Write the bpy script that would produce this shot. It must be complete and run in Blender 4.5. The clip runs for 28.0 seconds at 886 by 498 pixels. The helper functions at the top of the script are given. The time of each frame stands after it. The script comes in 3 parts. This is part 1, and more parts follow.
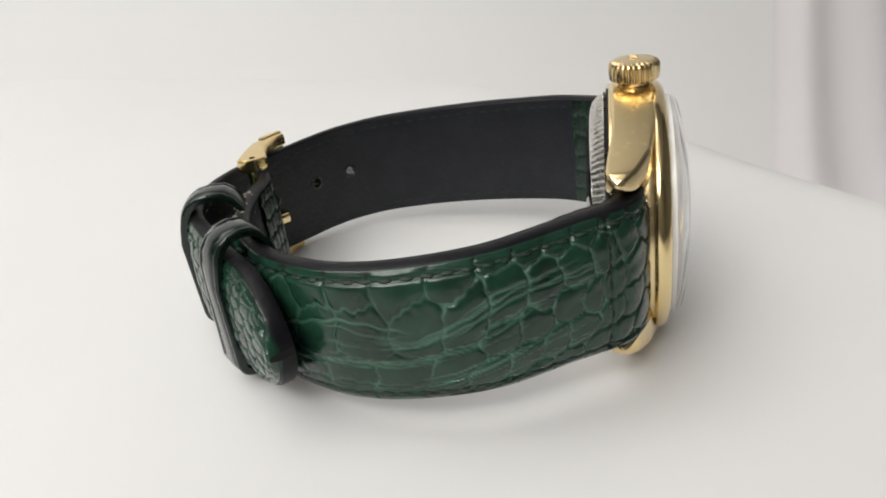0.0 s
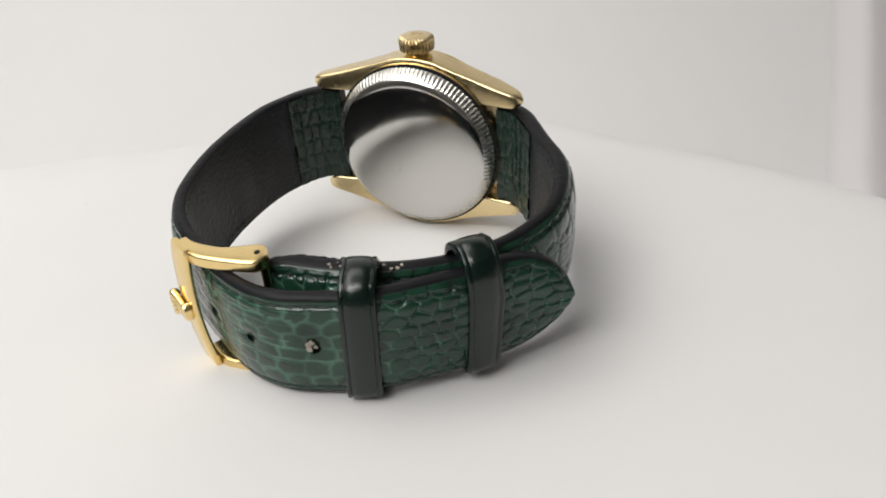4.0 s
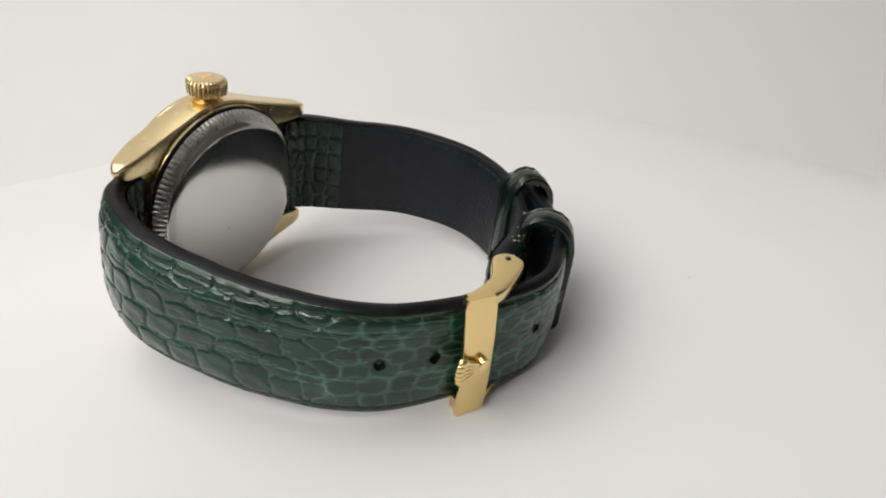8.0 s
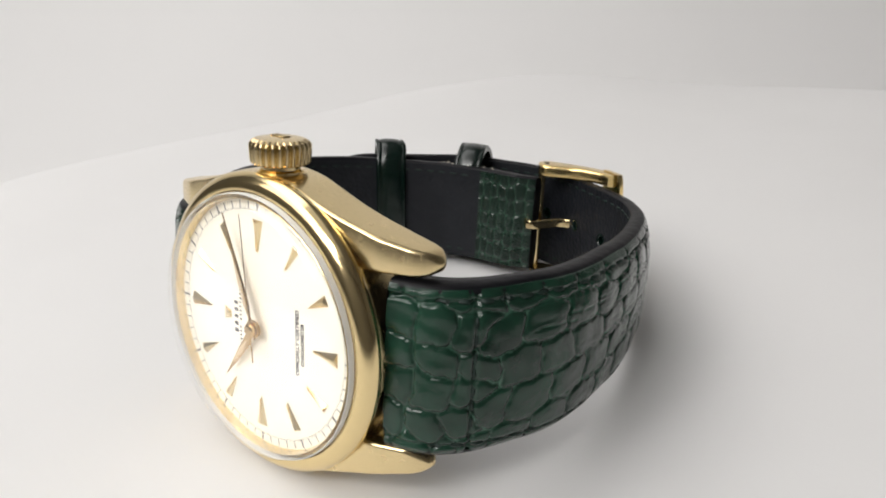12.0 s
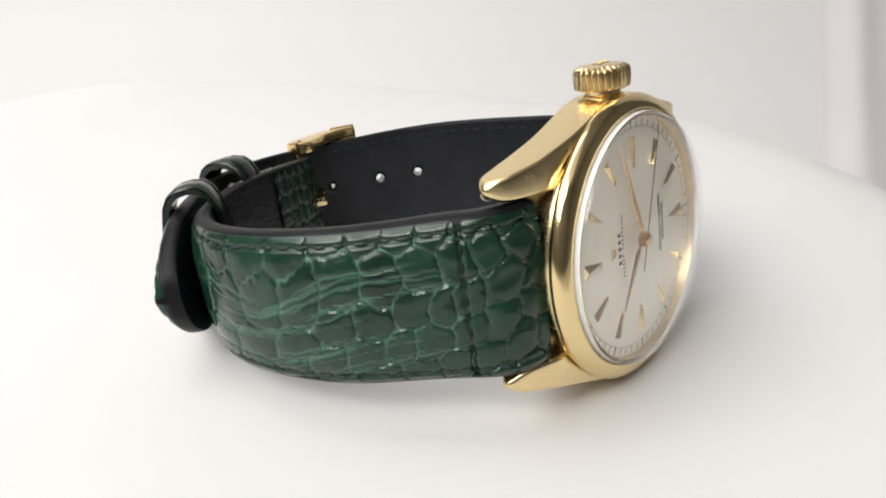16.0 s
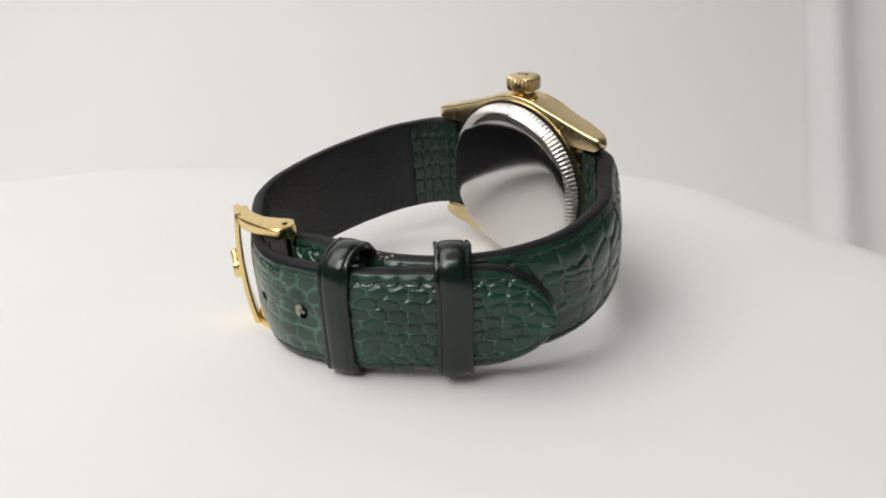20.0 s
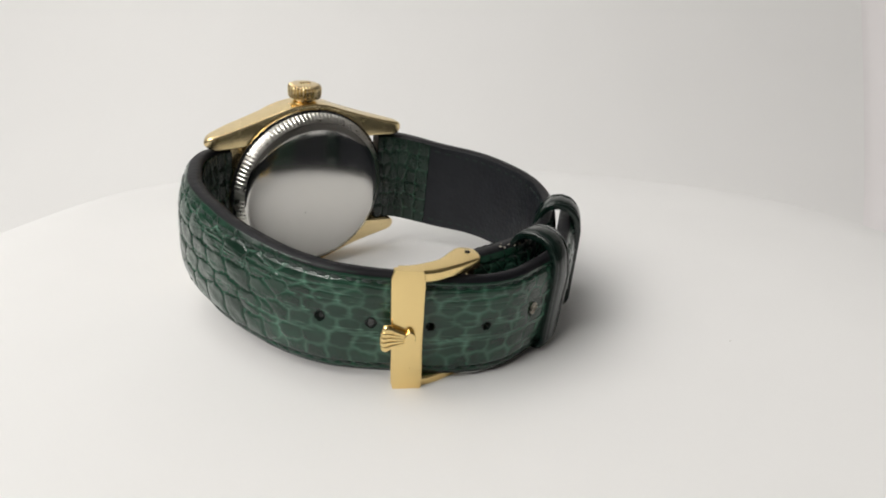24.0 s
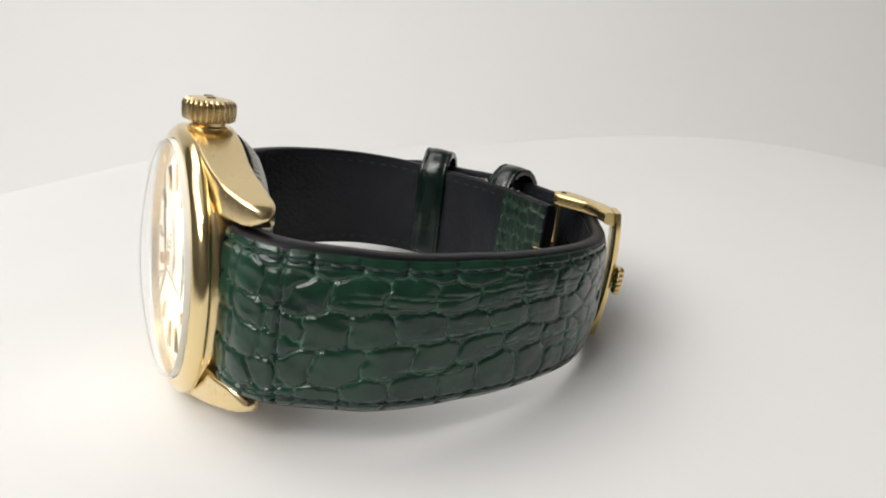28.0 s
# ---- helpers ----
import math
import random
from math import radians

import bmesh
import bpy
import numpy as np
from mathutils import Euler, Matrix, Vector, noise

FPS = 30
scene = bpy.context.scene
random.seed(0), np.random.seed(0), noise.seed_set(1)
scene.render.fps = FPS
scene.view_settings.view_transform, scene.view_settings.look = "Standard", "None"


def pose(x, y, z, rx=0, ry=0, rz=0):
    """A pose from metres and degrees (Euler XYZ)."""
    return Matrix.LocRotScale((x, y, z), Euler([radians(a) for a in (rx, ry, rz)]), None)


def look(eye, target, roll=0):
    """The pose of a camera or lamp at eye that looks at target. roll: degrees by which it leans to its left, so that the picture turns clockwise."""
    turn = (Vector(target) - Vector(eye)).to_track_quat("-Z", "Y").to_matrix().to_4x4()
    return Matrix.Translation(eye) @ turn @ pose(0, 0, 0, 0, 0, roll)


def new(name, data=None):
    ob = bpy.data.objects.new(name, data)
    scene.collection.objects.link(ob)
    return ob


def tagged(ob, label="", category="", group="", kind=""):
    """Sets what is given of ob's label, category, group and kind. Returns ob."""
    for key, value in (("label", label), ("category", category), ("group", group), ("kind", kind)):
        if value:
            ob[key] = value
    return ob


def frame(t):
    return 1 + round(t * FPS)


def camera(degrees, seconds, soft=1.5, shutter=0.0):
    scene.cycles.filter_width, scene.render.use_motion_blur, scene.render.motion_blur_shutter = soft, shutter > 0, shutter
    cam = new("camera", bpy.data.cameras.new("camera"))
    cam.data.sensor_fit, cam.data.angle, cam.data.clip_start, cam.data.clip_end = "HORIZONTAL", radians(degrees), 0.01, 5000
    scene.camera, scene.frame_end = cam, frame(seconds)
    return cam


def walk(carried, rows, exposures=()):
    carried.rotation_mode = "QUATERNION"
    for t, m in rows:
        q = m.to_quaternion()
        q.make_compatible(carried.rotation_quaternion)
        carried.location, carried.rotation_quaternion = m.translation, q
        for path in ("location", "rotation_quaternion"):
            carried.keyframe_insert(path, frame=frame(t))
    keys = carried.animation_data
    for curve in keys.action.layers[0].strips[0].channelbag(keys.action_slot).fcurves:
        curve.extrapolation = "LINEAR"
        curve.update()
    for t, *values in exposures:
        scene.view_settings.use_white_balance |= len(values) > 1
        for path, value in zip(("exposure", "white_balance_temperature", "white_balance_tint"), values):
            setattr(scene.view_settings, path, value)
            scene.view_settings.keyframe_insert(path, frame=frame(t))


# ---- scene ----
# The camera is held by hand and drifts a little; the watch turns on a slowly rotating stand.
FOV = 60.23
PATH = (
    (0, -0.00059, -0.10354, 0.05993, 63.414, -1.353, -6.096),
    (0.5, 0.00180, -0.10133, 0.06078, 62.760, -1.043, -5.041),
    (1, 0.00388, -0.10093, 0.06210, 62.252, -0.892, -5.120),
    (1.5, 0.00520, -0.10132, 0.06283, 62.145, -0.421, -5.085),
    (2, 0.00573, -0.10262, 0.06263, 62.520, -1.157, -4.509),
    (2.5, 0.00634, -0.10342, 0.06239, 63.075, -0.616, -4.687),
    (4.5, 0.01196, -0.10724, 0.06519, 64.184, 0.526, -0.977),
    (5, 0.01084, -0.10653, 0.06805, 63.547, 0.116, -0.863),
    (5.5, 0.01026, -0.10591, 0.07020, 62.647, 0.175, -0.830),
    (6, 0.00996, -0.10575, 0.07151, 62.776, 0.378, -1.283),
    (6.5, 0.00960, -0.10556, 0.07238, 62.943, 1.410, -0.608),
    (7, 0.01026, -0.10550, 0.07175, 63.038, 1.305, -0.707),
    (7.5, 0.01020, -0.10613, 0.07105, 63.088, 0.750, 0.179),
    (8, 0.00766, -0.10670, 0.06952, 62.754, 0.358, 1.181),
    (8.5, 0.00471, -0.10626, 0.06806, 63.925, -0.045, 0.833),
    (9, 0.00320, -0.10580, 0.06673, 64.246, -0.195, 1.421),
    (9.5, 0.00337, -0.10592, 0.06546, 64.649, 0.172, 2.797),
    (10, 0.00359, -0.10630, 0.06450, 64.712, 0.301, 3.384),
    (10.5, 0.00326, -0.10669, 0.06393, 65.057, 0.722, 4.239),
    (11, 0.00360, -0.10632, 0.06352, 64.876, 1.497, 4.153),
    (11.5, 0.00411, -0.10695, 0.06364, 63.944, 1.822, 3.983),
    (13.5, 0.00377, -0.11128, 0.05177, 67.596, -0.100, -2.271),
    (14, 0.00511, -0.11084, 0.05243, 66.323, -0.333, -2.346),
    (14.5, 0.00463, -0.10979, 0.05327, 65.755, -0.614, -2.659),
    (15, 0.00430, -0.10892, 0.05341, 65.984, -0.935, -2.743),
    (15.5, 0.00602, -0.10825, 0.05365, 66.461, -0.444, -3.222),
    (16, 0.00746, -0.10858, 0.05427, 66.177, 0.477, -2.445),
    (16.5, 0.00756, -0.10974, 0.05464, 66.029, 0.418, -2.241),
    (17, 0.00665, -0.11056, 0.05521, 65.574, 0.503, -2.629),
    (17.5, 0.00573, -0.11130, 0.05605, 65.928, 0.664, -3.314),
    (18, 0.00498, -0.11331, 0.05741, 65.906, -0.102, -2.772),
    (18.5, 0.00447, -0.11673, 0.05856, 67.050, -0.906, -2.914),
    (19, 0.00315, -0.11822, 0.05835, 67.487, -0.707, -3.756),
    (19.5, 0.00206, -0.12002, 0.05769, 68.847, -1.054, -3.721),
    (20, 0.00137, -0.12123, 0.05587, 70.219, -1.451, -2.680),
    (20.5, 0.00138, -0.12257, 0.05324, 72.169, -1.744, -2.239),
    (22.5, 0.00257, -0.12374, 0.05557, 70.923, -0.908, -0.460),
    (23, 0.00365, -0.12442, 0.05602, 70.719, -0.580, -0.002),
    (23.5, 0.00538, -0.12471, 0.05694, 70.553, -0.420, 1.389),
    (24, 0.00611, -0.12382, 0.05745, 70.572, -0.394, 1.177),
    (24.5, 0.00615, -0.12323, 0.05726, 70.512, -0.316, 1.379),
    (25, 0.00613, -0.12191, 0.05654, 70.441, -0.503, 1.397),
    (25.5, 0.00598, -0.12023, 0.05561, 70.121, -0.940, 1.111),
    (26, 0.00579, -0.11891, 0.05511, 70.028, -1.033, 1.609),
    (26.5, 0.00579, -0.11691, 0.05446, 69.940, -0.898, 1.955),
    (27, 0.00476, -0.11549, 0.05426, 69.758, -0.952, 1.921),
    (27.5, 0.00352, -0.11520, 0.05461, 69.356, -1.374, 2.147),
    (28, 0.00312, -0.11394, 0.05522, 68.931, -1.130, 2.493),
)
cam = camera(FOV, 28.0, soft=1.9)
walk(cam, [(t, pose(x, y, z, rx, ry, rz)) for t, x, y, z, rx, ry, rz in PATH],
     exposures=((0.0, 0.0, 6500, 10), (2.5, 0.0, 6500, 10), (4.5, -0.06, 6500, 11), (11.5, -0.07, 6480, 11), (13.0, -0.36, 6330, 12.5), (14.3, -0.36, 6330, 12.5), (15.2, 0.04, 6450, 12), (16.0, 0.22, 6480, 11.5), (17.0, 0.03, 6460, 11.5), (20.5, -0.03, 6500, 11), (23.0, -0.08, 6520, 10), (25.0, 0.0, 6510, 10), (28.0, 0.0, 6500, 10)))

OMEGA = 20.9232          # degrees a second
TURN_START = -294.314    # turn of the stand at the start
SEAT = pose(0.009648, -0.041127, 0.018155, -8.594, -0.956, 7.372)   # the watch on the stand


def turn(t):
    return pose(0, 0, 0, 0, 0, TURN_START + OMEGA * t)


# ---- light: a room with unseen lamps, some added fill, over a white paper sweep ----
world = bpy.data.worlds.new("room_air")
scene.world = world
world.use_nodes = True
world.node_tree.nodes["Background"].inputs[0].default_value = (0.9, 0.93, 1.0, 1)
world.node_tree.nodes["Background"].inputs[1].default_value = 0.27


def area_lamp(name, eye, target, w, h, power, colour):
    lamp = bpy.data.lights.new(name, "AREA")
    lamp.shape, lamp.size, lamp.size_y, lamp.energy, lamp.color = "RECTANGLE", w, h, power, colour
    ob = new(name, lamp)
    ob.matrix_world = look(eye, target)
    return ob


# overhead fill, added in place of the room's ambient light
area_lamp("ceiling_fill", (-0.6, -0.2, 1.5), (-0.4, -0.15, 0), 2.4, 2.4, 8.2, (1.0, 0.985, 0.955))
# fill behind the camera, added to brighten the room and its reflections
area_lamp("room_fill", (-0.65, -0.95, 1.58), (-0.4, -0.8, 0), 1.3, 1.0, 7.0, (1.0, 0.985, 0.96))
# fill aimed at the backdrop, added to lift it to the paper's brightness
area_lamp("backdrop_fill", (-0.28, 0.12, 0.62), (-0.08, 0.36, 0.05), 0.42, 0.42, 1.4, (1.0, 0.985, 0.95))
# unseen left and front lamps, placed to suit the shadows and highlights
area_lamp("left_key", (-0.40, -0.16, 0.42), (-0.06, 0.0, 0.0), 0.40, 0.34, 1.05, (1.0, 0.98, 0.94))
area_lamp("front_key", (-0.34, -0.46, 0.46), (-0.04, 0, 0.02), 0.30, 0.22, 1.8, (1.0, 0.98, 0.94))
area_lamp("lamp_front", (-0.14, -0.42, 0.50), (0, 0, 0.02), 0.09, 0.06, 0.4, (1.0, 0.98, 0.94))

S = 0.001


# ---- materials ----
def material(name, colour, rough=0.5, metal=0.0, ior=1.5):
    m = bpy.data.materials.new(name)
    m.use_nodes = True
    b = m.node_tree.nodes["Principled BSDF"]
    b.inputs["Base Color"].default_value = (*colour, 1)
    b.inputs["Roughness"].default_value = rough
    b.inputs["Metallic"].default_value = metal
    b.inputs["IOR"].default_value = ior
    return m


def bsdf(m):
    return m.node_tree.nodes["Principled BSDF"]


def node(m, kind, **values):
    n = m.node_tree.nodes.new(kind)
    for k, v in values.items():
        n.inputs[k].default_value = v
    return n


def link(m, a, b):
    m.node_tree.links.new(a, b)


def noise_of(m, scale, detail=4.0, rough=0.55, stretch=None):
    tex = node(m, "ShaderNodeTexCoord")
    n = node(m, "ShaderNodeTexNoise", Scale=scale, Detail=detail, Roughness=rough)
    if stretch:
        mp = node(m, "ShaderNodeMapping", Scale=stretch)
        link(m, tex.outputs["Object"], mp.inputs["Vector"])
        link(m, mp.outputs["Vector"], n.inputs["Vector"])
    else:
        link(m, tex.outputs["Object"], n.inputs["Vector"])
    return n.outputs["Fac"]


def ramp(m, fac, stops):
    r = node(m, "ShaderNodeValToRGB")
    while len(r.color_ramp.elements) < len(stops):
        r.color_ramp.elements.new(0.5)
    for e, (p, c) in zip(r.color_ramp.elements, stops):
        e.position, e.color = p, (*c, 1)
    link(m, fac, r.inputs["Fac"])
    return r.outputs["Color"]


def span(m, fac, lo, hi, a=0.0, b=1.0):
    r = node(m, "ShaderNodeMapRange")
    for k, v in (("From Min", lo), ("From Max", hi), ("To Min", a), ("To Max", b)):
        r.inputs[k].default_value = v
    link(m, fac, r.inputs["Value"])
    return r.outputs["Result"]


def bump(m, height, strength, distance):
    b = node(m, "ShaderNodeBump", Strength=strength, Distance=distance)
    link(m, height, b.inputs["Height"])
    link(m, b.outputs["Normal"], bsdf(m).inputs["Normal"])


def gold_like(name, colour, lo, hi, scratch=0.06):
    m = material(name, colour, 0.15, 1.0)
    link(m, ramp(m, noise_of(m, 260, 5), [(0.3, tuple(c * 0.975 for c in colour)), (0.7, colour)]), bsdf(m).inputs["Base Color"])
    link(m, span(m, noise_of(m, 700, 6, 0.7), 0.35, 0.7, lo, hi), bsdf(m).inputs["Roughness"])
    bump(m, noise_of(m, 1600, 4, 0.6, (1, 5, 1)), scratch, 0.00002)
    return m


GOLD = gold_like("polished_gold", (0.84, 0.67, 0.37), 0.11, 0.22)
GOLD_CASE = gold_like("softly_brushed_gold", (0.84, 0.67, 0.36), 0.12, 0.17, 0.015)
GOLD_SATIN = gold_like("satin_gold", (0.82, 0.655, 0.365), 0.22, 0.29, 0.01)
STEEL = gold_like("polished_steel", (0.62, 0.61, 0.585), 0.09, 0.15, 0.03)
CROWN_GOLD = gold_like("worn_crown_gold", (0.80, 0.635, 0.355), 0.17, 0.27, 0.03)
COIN_STEEL = gold_like("satin_steel", (0.66, 0.645, 0.60), 0.24, 0.36, 0.05)
BUCKLE_GOLD = gold_like("buckle_gold", (0.88, 0.67, 0.31), 0.19, 0.28)
ROSE = gold_like("brown_gilt", (0.66, 0.45, 0.22), 0.12, 0.22)


def leather(name, dark, mid, pale, rough, gloss=0.4):
    """Scaled leather: the creases between the scales are coloured paler."""
    m = material(name, mid, rough)
    crease = node(m, "ShaderNodeAttribute")
    crease.attribute_name = "crease"
    stain = noise_of(m, 170, 4)
    fine = noise_of(m, 2600, 5, 0.65)
    body = ramp(m, stain, [(0.30, dark), (0.72, mid)])
    mix = node(m, "ShaderNodeMix")
    mix.data_type = "RGBA"
    link(m, span(m, crease.outputs["Fac"], 0.15, 0.95), mix.inputs[0])
    link(m, body, mix.inputs[6])
    mix.inputs[7].default_value = (*pale, 1)
    link(m, mix.outputs[2], bsdf(m).inputs["Base Color"])
    crumple = noise_of(m, 520, 6, 0.62)
    worn = noise_of(m, 110, 3)
    both = node(m, "ShaderNodeMath")
    both.operation = "MULTIPLY_ADD"
    link(m, crumple, both.inputs[0])
    both.inputs[1].default_value = 2.4
    link(m, fine, both.inputs[2])
    shine = node(m, "ShaderNodeMath")
    shine.operation = "ADD"
    link(m, span(m, fine, 0.3, 0.7, -0.05, 0.07), shine.inputs[0])
    link(m, span(m, worn, 0.35, 0.7, rough - 0.05, rough + 0.07), shine.inputs[1])
    link(m, shine.outputs[0], bsdf(m).inputs["Roughness"])
    bsdf(m).inputs["Coat Weight"].default_value = 0.2
    bsdf(m).inputs["Specular IOR Level"].default_value = gloss
    bsdf(m).inputs["Coat Roughness"].default_value = 0.07
    bump(m, both.outputs[0], 0.36, 0.00010)
    return m


GREEN = leather("green_crocodile", (0.006, 0.021, 0.013), (0.014, 0.053, 0.032), (0.085, 0.195, 0.135), 0.12, 0.38)
GREEN_DARK = leather("dark_green_leather", (0.003, 0.009, 0.007), (0.0035, 0.011, 0.008), (0.014, 0.034, 0.025), 0.11, 0.4)
GREEN_FLAP = leather("turned_green_leather", (0.005, 0.014, 0.009), (0.010, 0.027, 0.018), (0.034, 0.078, 0.052), 0.28)


def plain_leather(name, a, b, rough, scale, depth, gloss=0.3):
    m = material(name, a, rough)
    link(m, ramp(m, noise_of(m, 240, 5), [(0.3, a), (0.7, b)]), bsdf(m).inputs["Base Color"])
    v = node(m, "ShaderNodeTexVoronoi", Scale=scale)
    tex = node(m, "ShaderNodeTexCoord")
    link(m, tex.outputs["Object"], v.inputs["Vector"])
    bsdf(m).inputs["Specular IOR Level"].default_value = gloss
    bump(m, v.outputs["Distance"], 0.8, depth)
    return m


LINING = plain_leather("black_lining_leather", (0.0075, 0.0085, 0.0115), (0.0125, 0.014, 0.018), 0.42, 1250, 0.00011, 0.36)
EDGE = plain_leather("black_painted_edge", (0.004, 0.004, 0.0055), (0.008, 0.008, 0.010), 0.45, 900, 0.00005, 0.18)
THREAD = material("dark_green_thread", (0.004, 0.017, 0.012), 0.6)
FRAY = plain_leather("frayed_tan_leather", (0.32, 0.29, 0.23), (0.5, 0.46, 0.40), 0.8, 2400, 0.0002)
# flat black for the shade in gaps and holes, and for the pits
HOLE = material("dark_hole", (0.004, 0.004, 0.004), 0.9)

DIAL = material("silvered_dial", (0.82, 0.77, 0.67), 0.30)
link(DIAL, ramp(DIAL, noise_of(DIAL, 300, 5), [(0.3, (0.87, 0.825, 0.70)), (0.7, (0.895, 0.855, 0.735))]), bsdf(DIAL).inputs["Base Color"])
bsdf(DIAL).inputs["Metallic"].default_value = 0.12
INK = material("black_dial_ink", (0.012, 0.012, 0.013), 0.5)
LUME = material("aged_lume", (0.55, 0.42, 0.26), 0.7)
ACRYLIC = material("clear_acrylic", (1, 1, 1), 0.0, 0.0, 1.004)
bsdf(ACRYLIC).inputs["Transmission Weight"].default_value = 0.97
bsdf(ACRYLIC).inputs["Coat Weight"].default_value = 0.8
bsdf(ACRYLIC).inputs["Coat IOR"].default_value = 1.49
bsdf(ACRYLIC).inputs["Coat Roughness"].default_value = 0.03

# whitened acrylic: the light caught in the edge is put into the colour
EDGE_LIGHT = material("acrylic_edge_light", (0.95, 0.95, 0.93), 0.2, 0.0, 1.36)
bsdf(EDGE_LIGHT).inputs["Transmission Weight"].default_value = 0.45

PAPER = material("white_paper", (0.80, 0.80, 0.795), 0.7)
link(PAPER, ramp(PAPER, noise_of(PAPER, 16, 3), [(0.3, (0.755, 0.75, 0.745)), (0.7, (0.78, 0.775, 0.77))]), bsdf(PAPER).inputs["Base Color"])
bump(PAPER, noise_of(PAPER, 900, 4), 0.1, 0.0001)
CURTAIN = material("lilac_white_cloth", (0.775, 0.745, 0.755), 0.9)
link(CURTAIN, ramp(CURTAIN, noise_of(CURTAIN, 9, 3), [(0.3, (0.80, 0.772, 0.78)), (0.7, (0.82, 0.792, 0.80))]), bsdf(CURTAIN).inputs["Base Color"])
SPECK = material("grey_dust", (0.68, 0.66, 0.64), 0.9)
SWEEP = material("backdrop_paper", (0.825, 0.82, 0.815), 0.8)
link(SWEEP, ramp(SWEEP, noise_of(SWEEP, 5, 3), [(0.3, (0.85, 0.845, 0.84)), (0.7, (0.87, 0.865, 0.86))]), bsdf(SWEEP).inputs["Base Color"])
# unseen walls, kept dim so leather and gold reflect darker
ROOM = material("unseen_room_grey", (0.35, 0.34, 0.325), 0.8)
link(ROOM, ramp(ROOM, noise_of(ROOM, 3, 4), [(0.3, (0.33, 0.32, 0.305)), (0.7, (0.37, 0.355, 0.34))]), bsdf(ROOM).inputs["Base Color"])
# unseen ceiling, kept white for soft overhead bounce
CEILING = material("unseen_ceiling_white", (0.76, 0.75, 0.74), 0.85)
link(CEILING, ramp(CEILING, noise_of(CEILING, 3, 4), [(0.3, (0.74, 0.73, 0.72)), (0.7, (0.78, 0.77, 0.76))]), bsdf(CEILING).inputs["Base Color"])


# ---- mesh helpers (measures in millimetres) ----
def mesh_of(name, verts, faces, mat, sharp=40):
    me = bpy.data.meshes.new(name)
    me.from_pydata([(x * S, y * S, z * S) for x, y, z in verts], [], faces)
    me.validate()
    bm = bmesh.new()
    bm.from_mesh(me)
    bmesh.ops.recalc_face_normals(bm, faces=bm.faces)
    bm.to_mesh(me)
    bm.free()
    me.shade_smooth()
    me.set_sharp_from_angle(angle=radians(sharp))
    me.materials.append(mat)
    return me


def part(name, shape, mat, parent, label="", sharp=40):
    ob = new(name, mesh_of(name, shape[0], shape[1], mat, sharp))
    ob.parent = parent
    if label:
        tagged(ob, label)
    return ob


def merge(*shapes):
    verts, faces = [], []
    for v, f in shapes:
        n = len(verts)
        verts += list(v)
        faces += [tuple(i + n for i in face) for face in f]
    return verts, faces


def moved(shape, m):
    return [tuple(m @ Vector(v)) for v in shape[0]], shape[1]


def revolve(profile, segs=96, closed=False, wave=None):
    """A profile of (radius, along) turned about the y axis."""
    verts, faces = [], []
    n = len(profile)
    for k in range(segs):
        a = 2 * math.pi * k / segs
        for j, (r, h) in enumerate(profile):
            q = r + (wave(j, k) if wave else 0)
            verts.append((q * math.cos(a), h, q * math.sin(a)))
    for k in range(segs):
        for j in range(n if closed else n - 1):
            a, b, k2 = j, (j + 1) % n, (k + 1) % segs
            faces.append((k * n + a, k * n + b, k2 * n + b, k2 * n + a))
    if not closed:
        for j in (0, n - 1):
            if profile[j][0] > 1e-6:
                faces.append(tuple(k * n + j for k in range(segs)))
    return verts, faces


def loft(sections, caps=True, around=True):
    verts, faces = [], []
    n = len(sections[0])
    for s in sections:
        verts += [tuple(p) for p in s]
    for i in range(len(sections) - 1):
        for j in range(n if around else n - 1):
            k = (j + 1) % n
            faces.append((i * n + j, i * n + k, (i + 1) * n + k, (i + 1) * n + j))
    if caps:
        faces += [tuple(range(n)), tuple((len(sections) - 1) * n + j for j in range(n))]
    return verts, faces


def rounded(w, h, r, steps=4):
    """A rounded rectangle about the origin as (u, v) points."""
    out = []
    for cx, cy, a0 in ((w / 2 - r, h / 2 - r, 0), (-w / 2 + r, h / 2 - r, 90), (-w / 2 + r, -h / 2 + r, 180), (w / 2 - r, -h / 2 + r, 270)):
        for k in range(steps + 1):
            a = radians(a0 + 90 * k / steps)
            out.append((cx + r * math.cos(a), cy + r * math.sin(a)))
    return out


def block(w, d, h, r=0.1):
    """A box with rounded upright edges and chamfered ends, along z."""
    out = []
    for z, k in ((-h / 2, r), (-h / 2 + r, 0), (h / 2 - r, 0), (h / 2, r)):
        out.append([(x, y, z) for x, y in rounded(w - 2 * k, d - 2 * k, max(0.02, min(w, d) / 2 * 0.5 - k * 0.5), 3)])
    return loft(out)


def spline(points, step):
    """An even, smooth line through the points."""
    p = [Vector(q) for q in points]
    p = [2 * p[0] - p[1]] + p + [2 * p[-1] - p[-2]]
    fine = []
    for i in range(1, len(p) - 2):
        for k in range(40):
            t = k / 40
            fine.append(0.5 * (2 * p[i] + (p[i + 1] - p[i - 1]) * t + (2 * p[i - 1] - 5 * p[i] + 4 * p[i + 1] - p[i + 2]) * t * t
                               + (3 * p[i] - p[i - 1] - 3 * p[i + 1] + p[i + 2]) * t ** 3))
    fine.append(p[-2])
    run = [0.0]
    for a, b in zip(fine, fine[1:]):
        run.append(run[-1] + (b - a).length)
    n = max(2, round(run[-1] / step))
    at = np.linspace(0, run[-1], n + 1)
    cols = [np.interp(at, run, [q[k] for q in fine]) for k in range(len(fine[0]))]
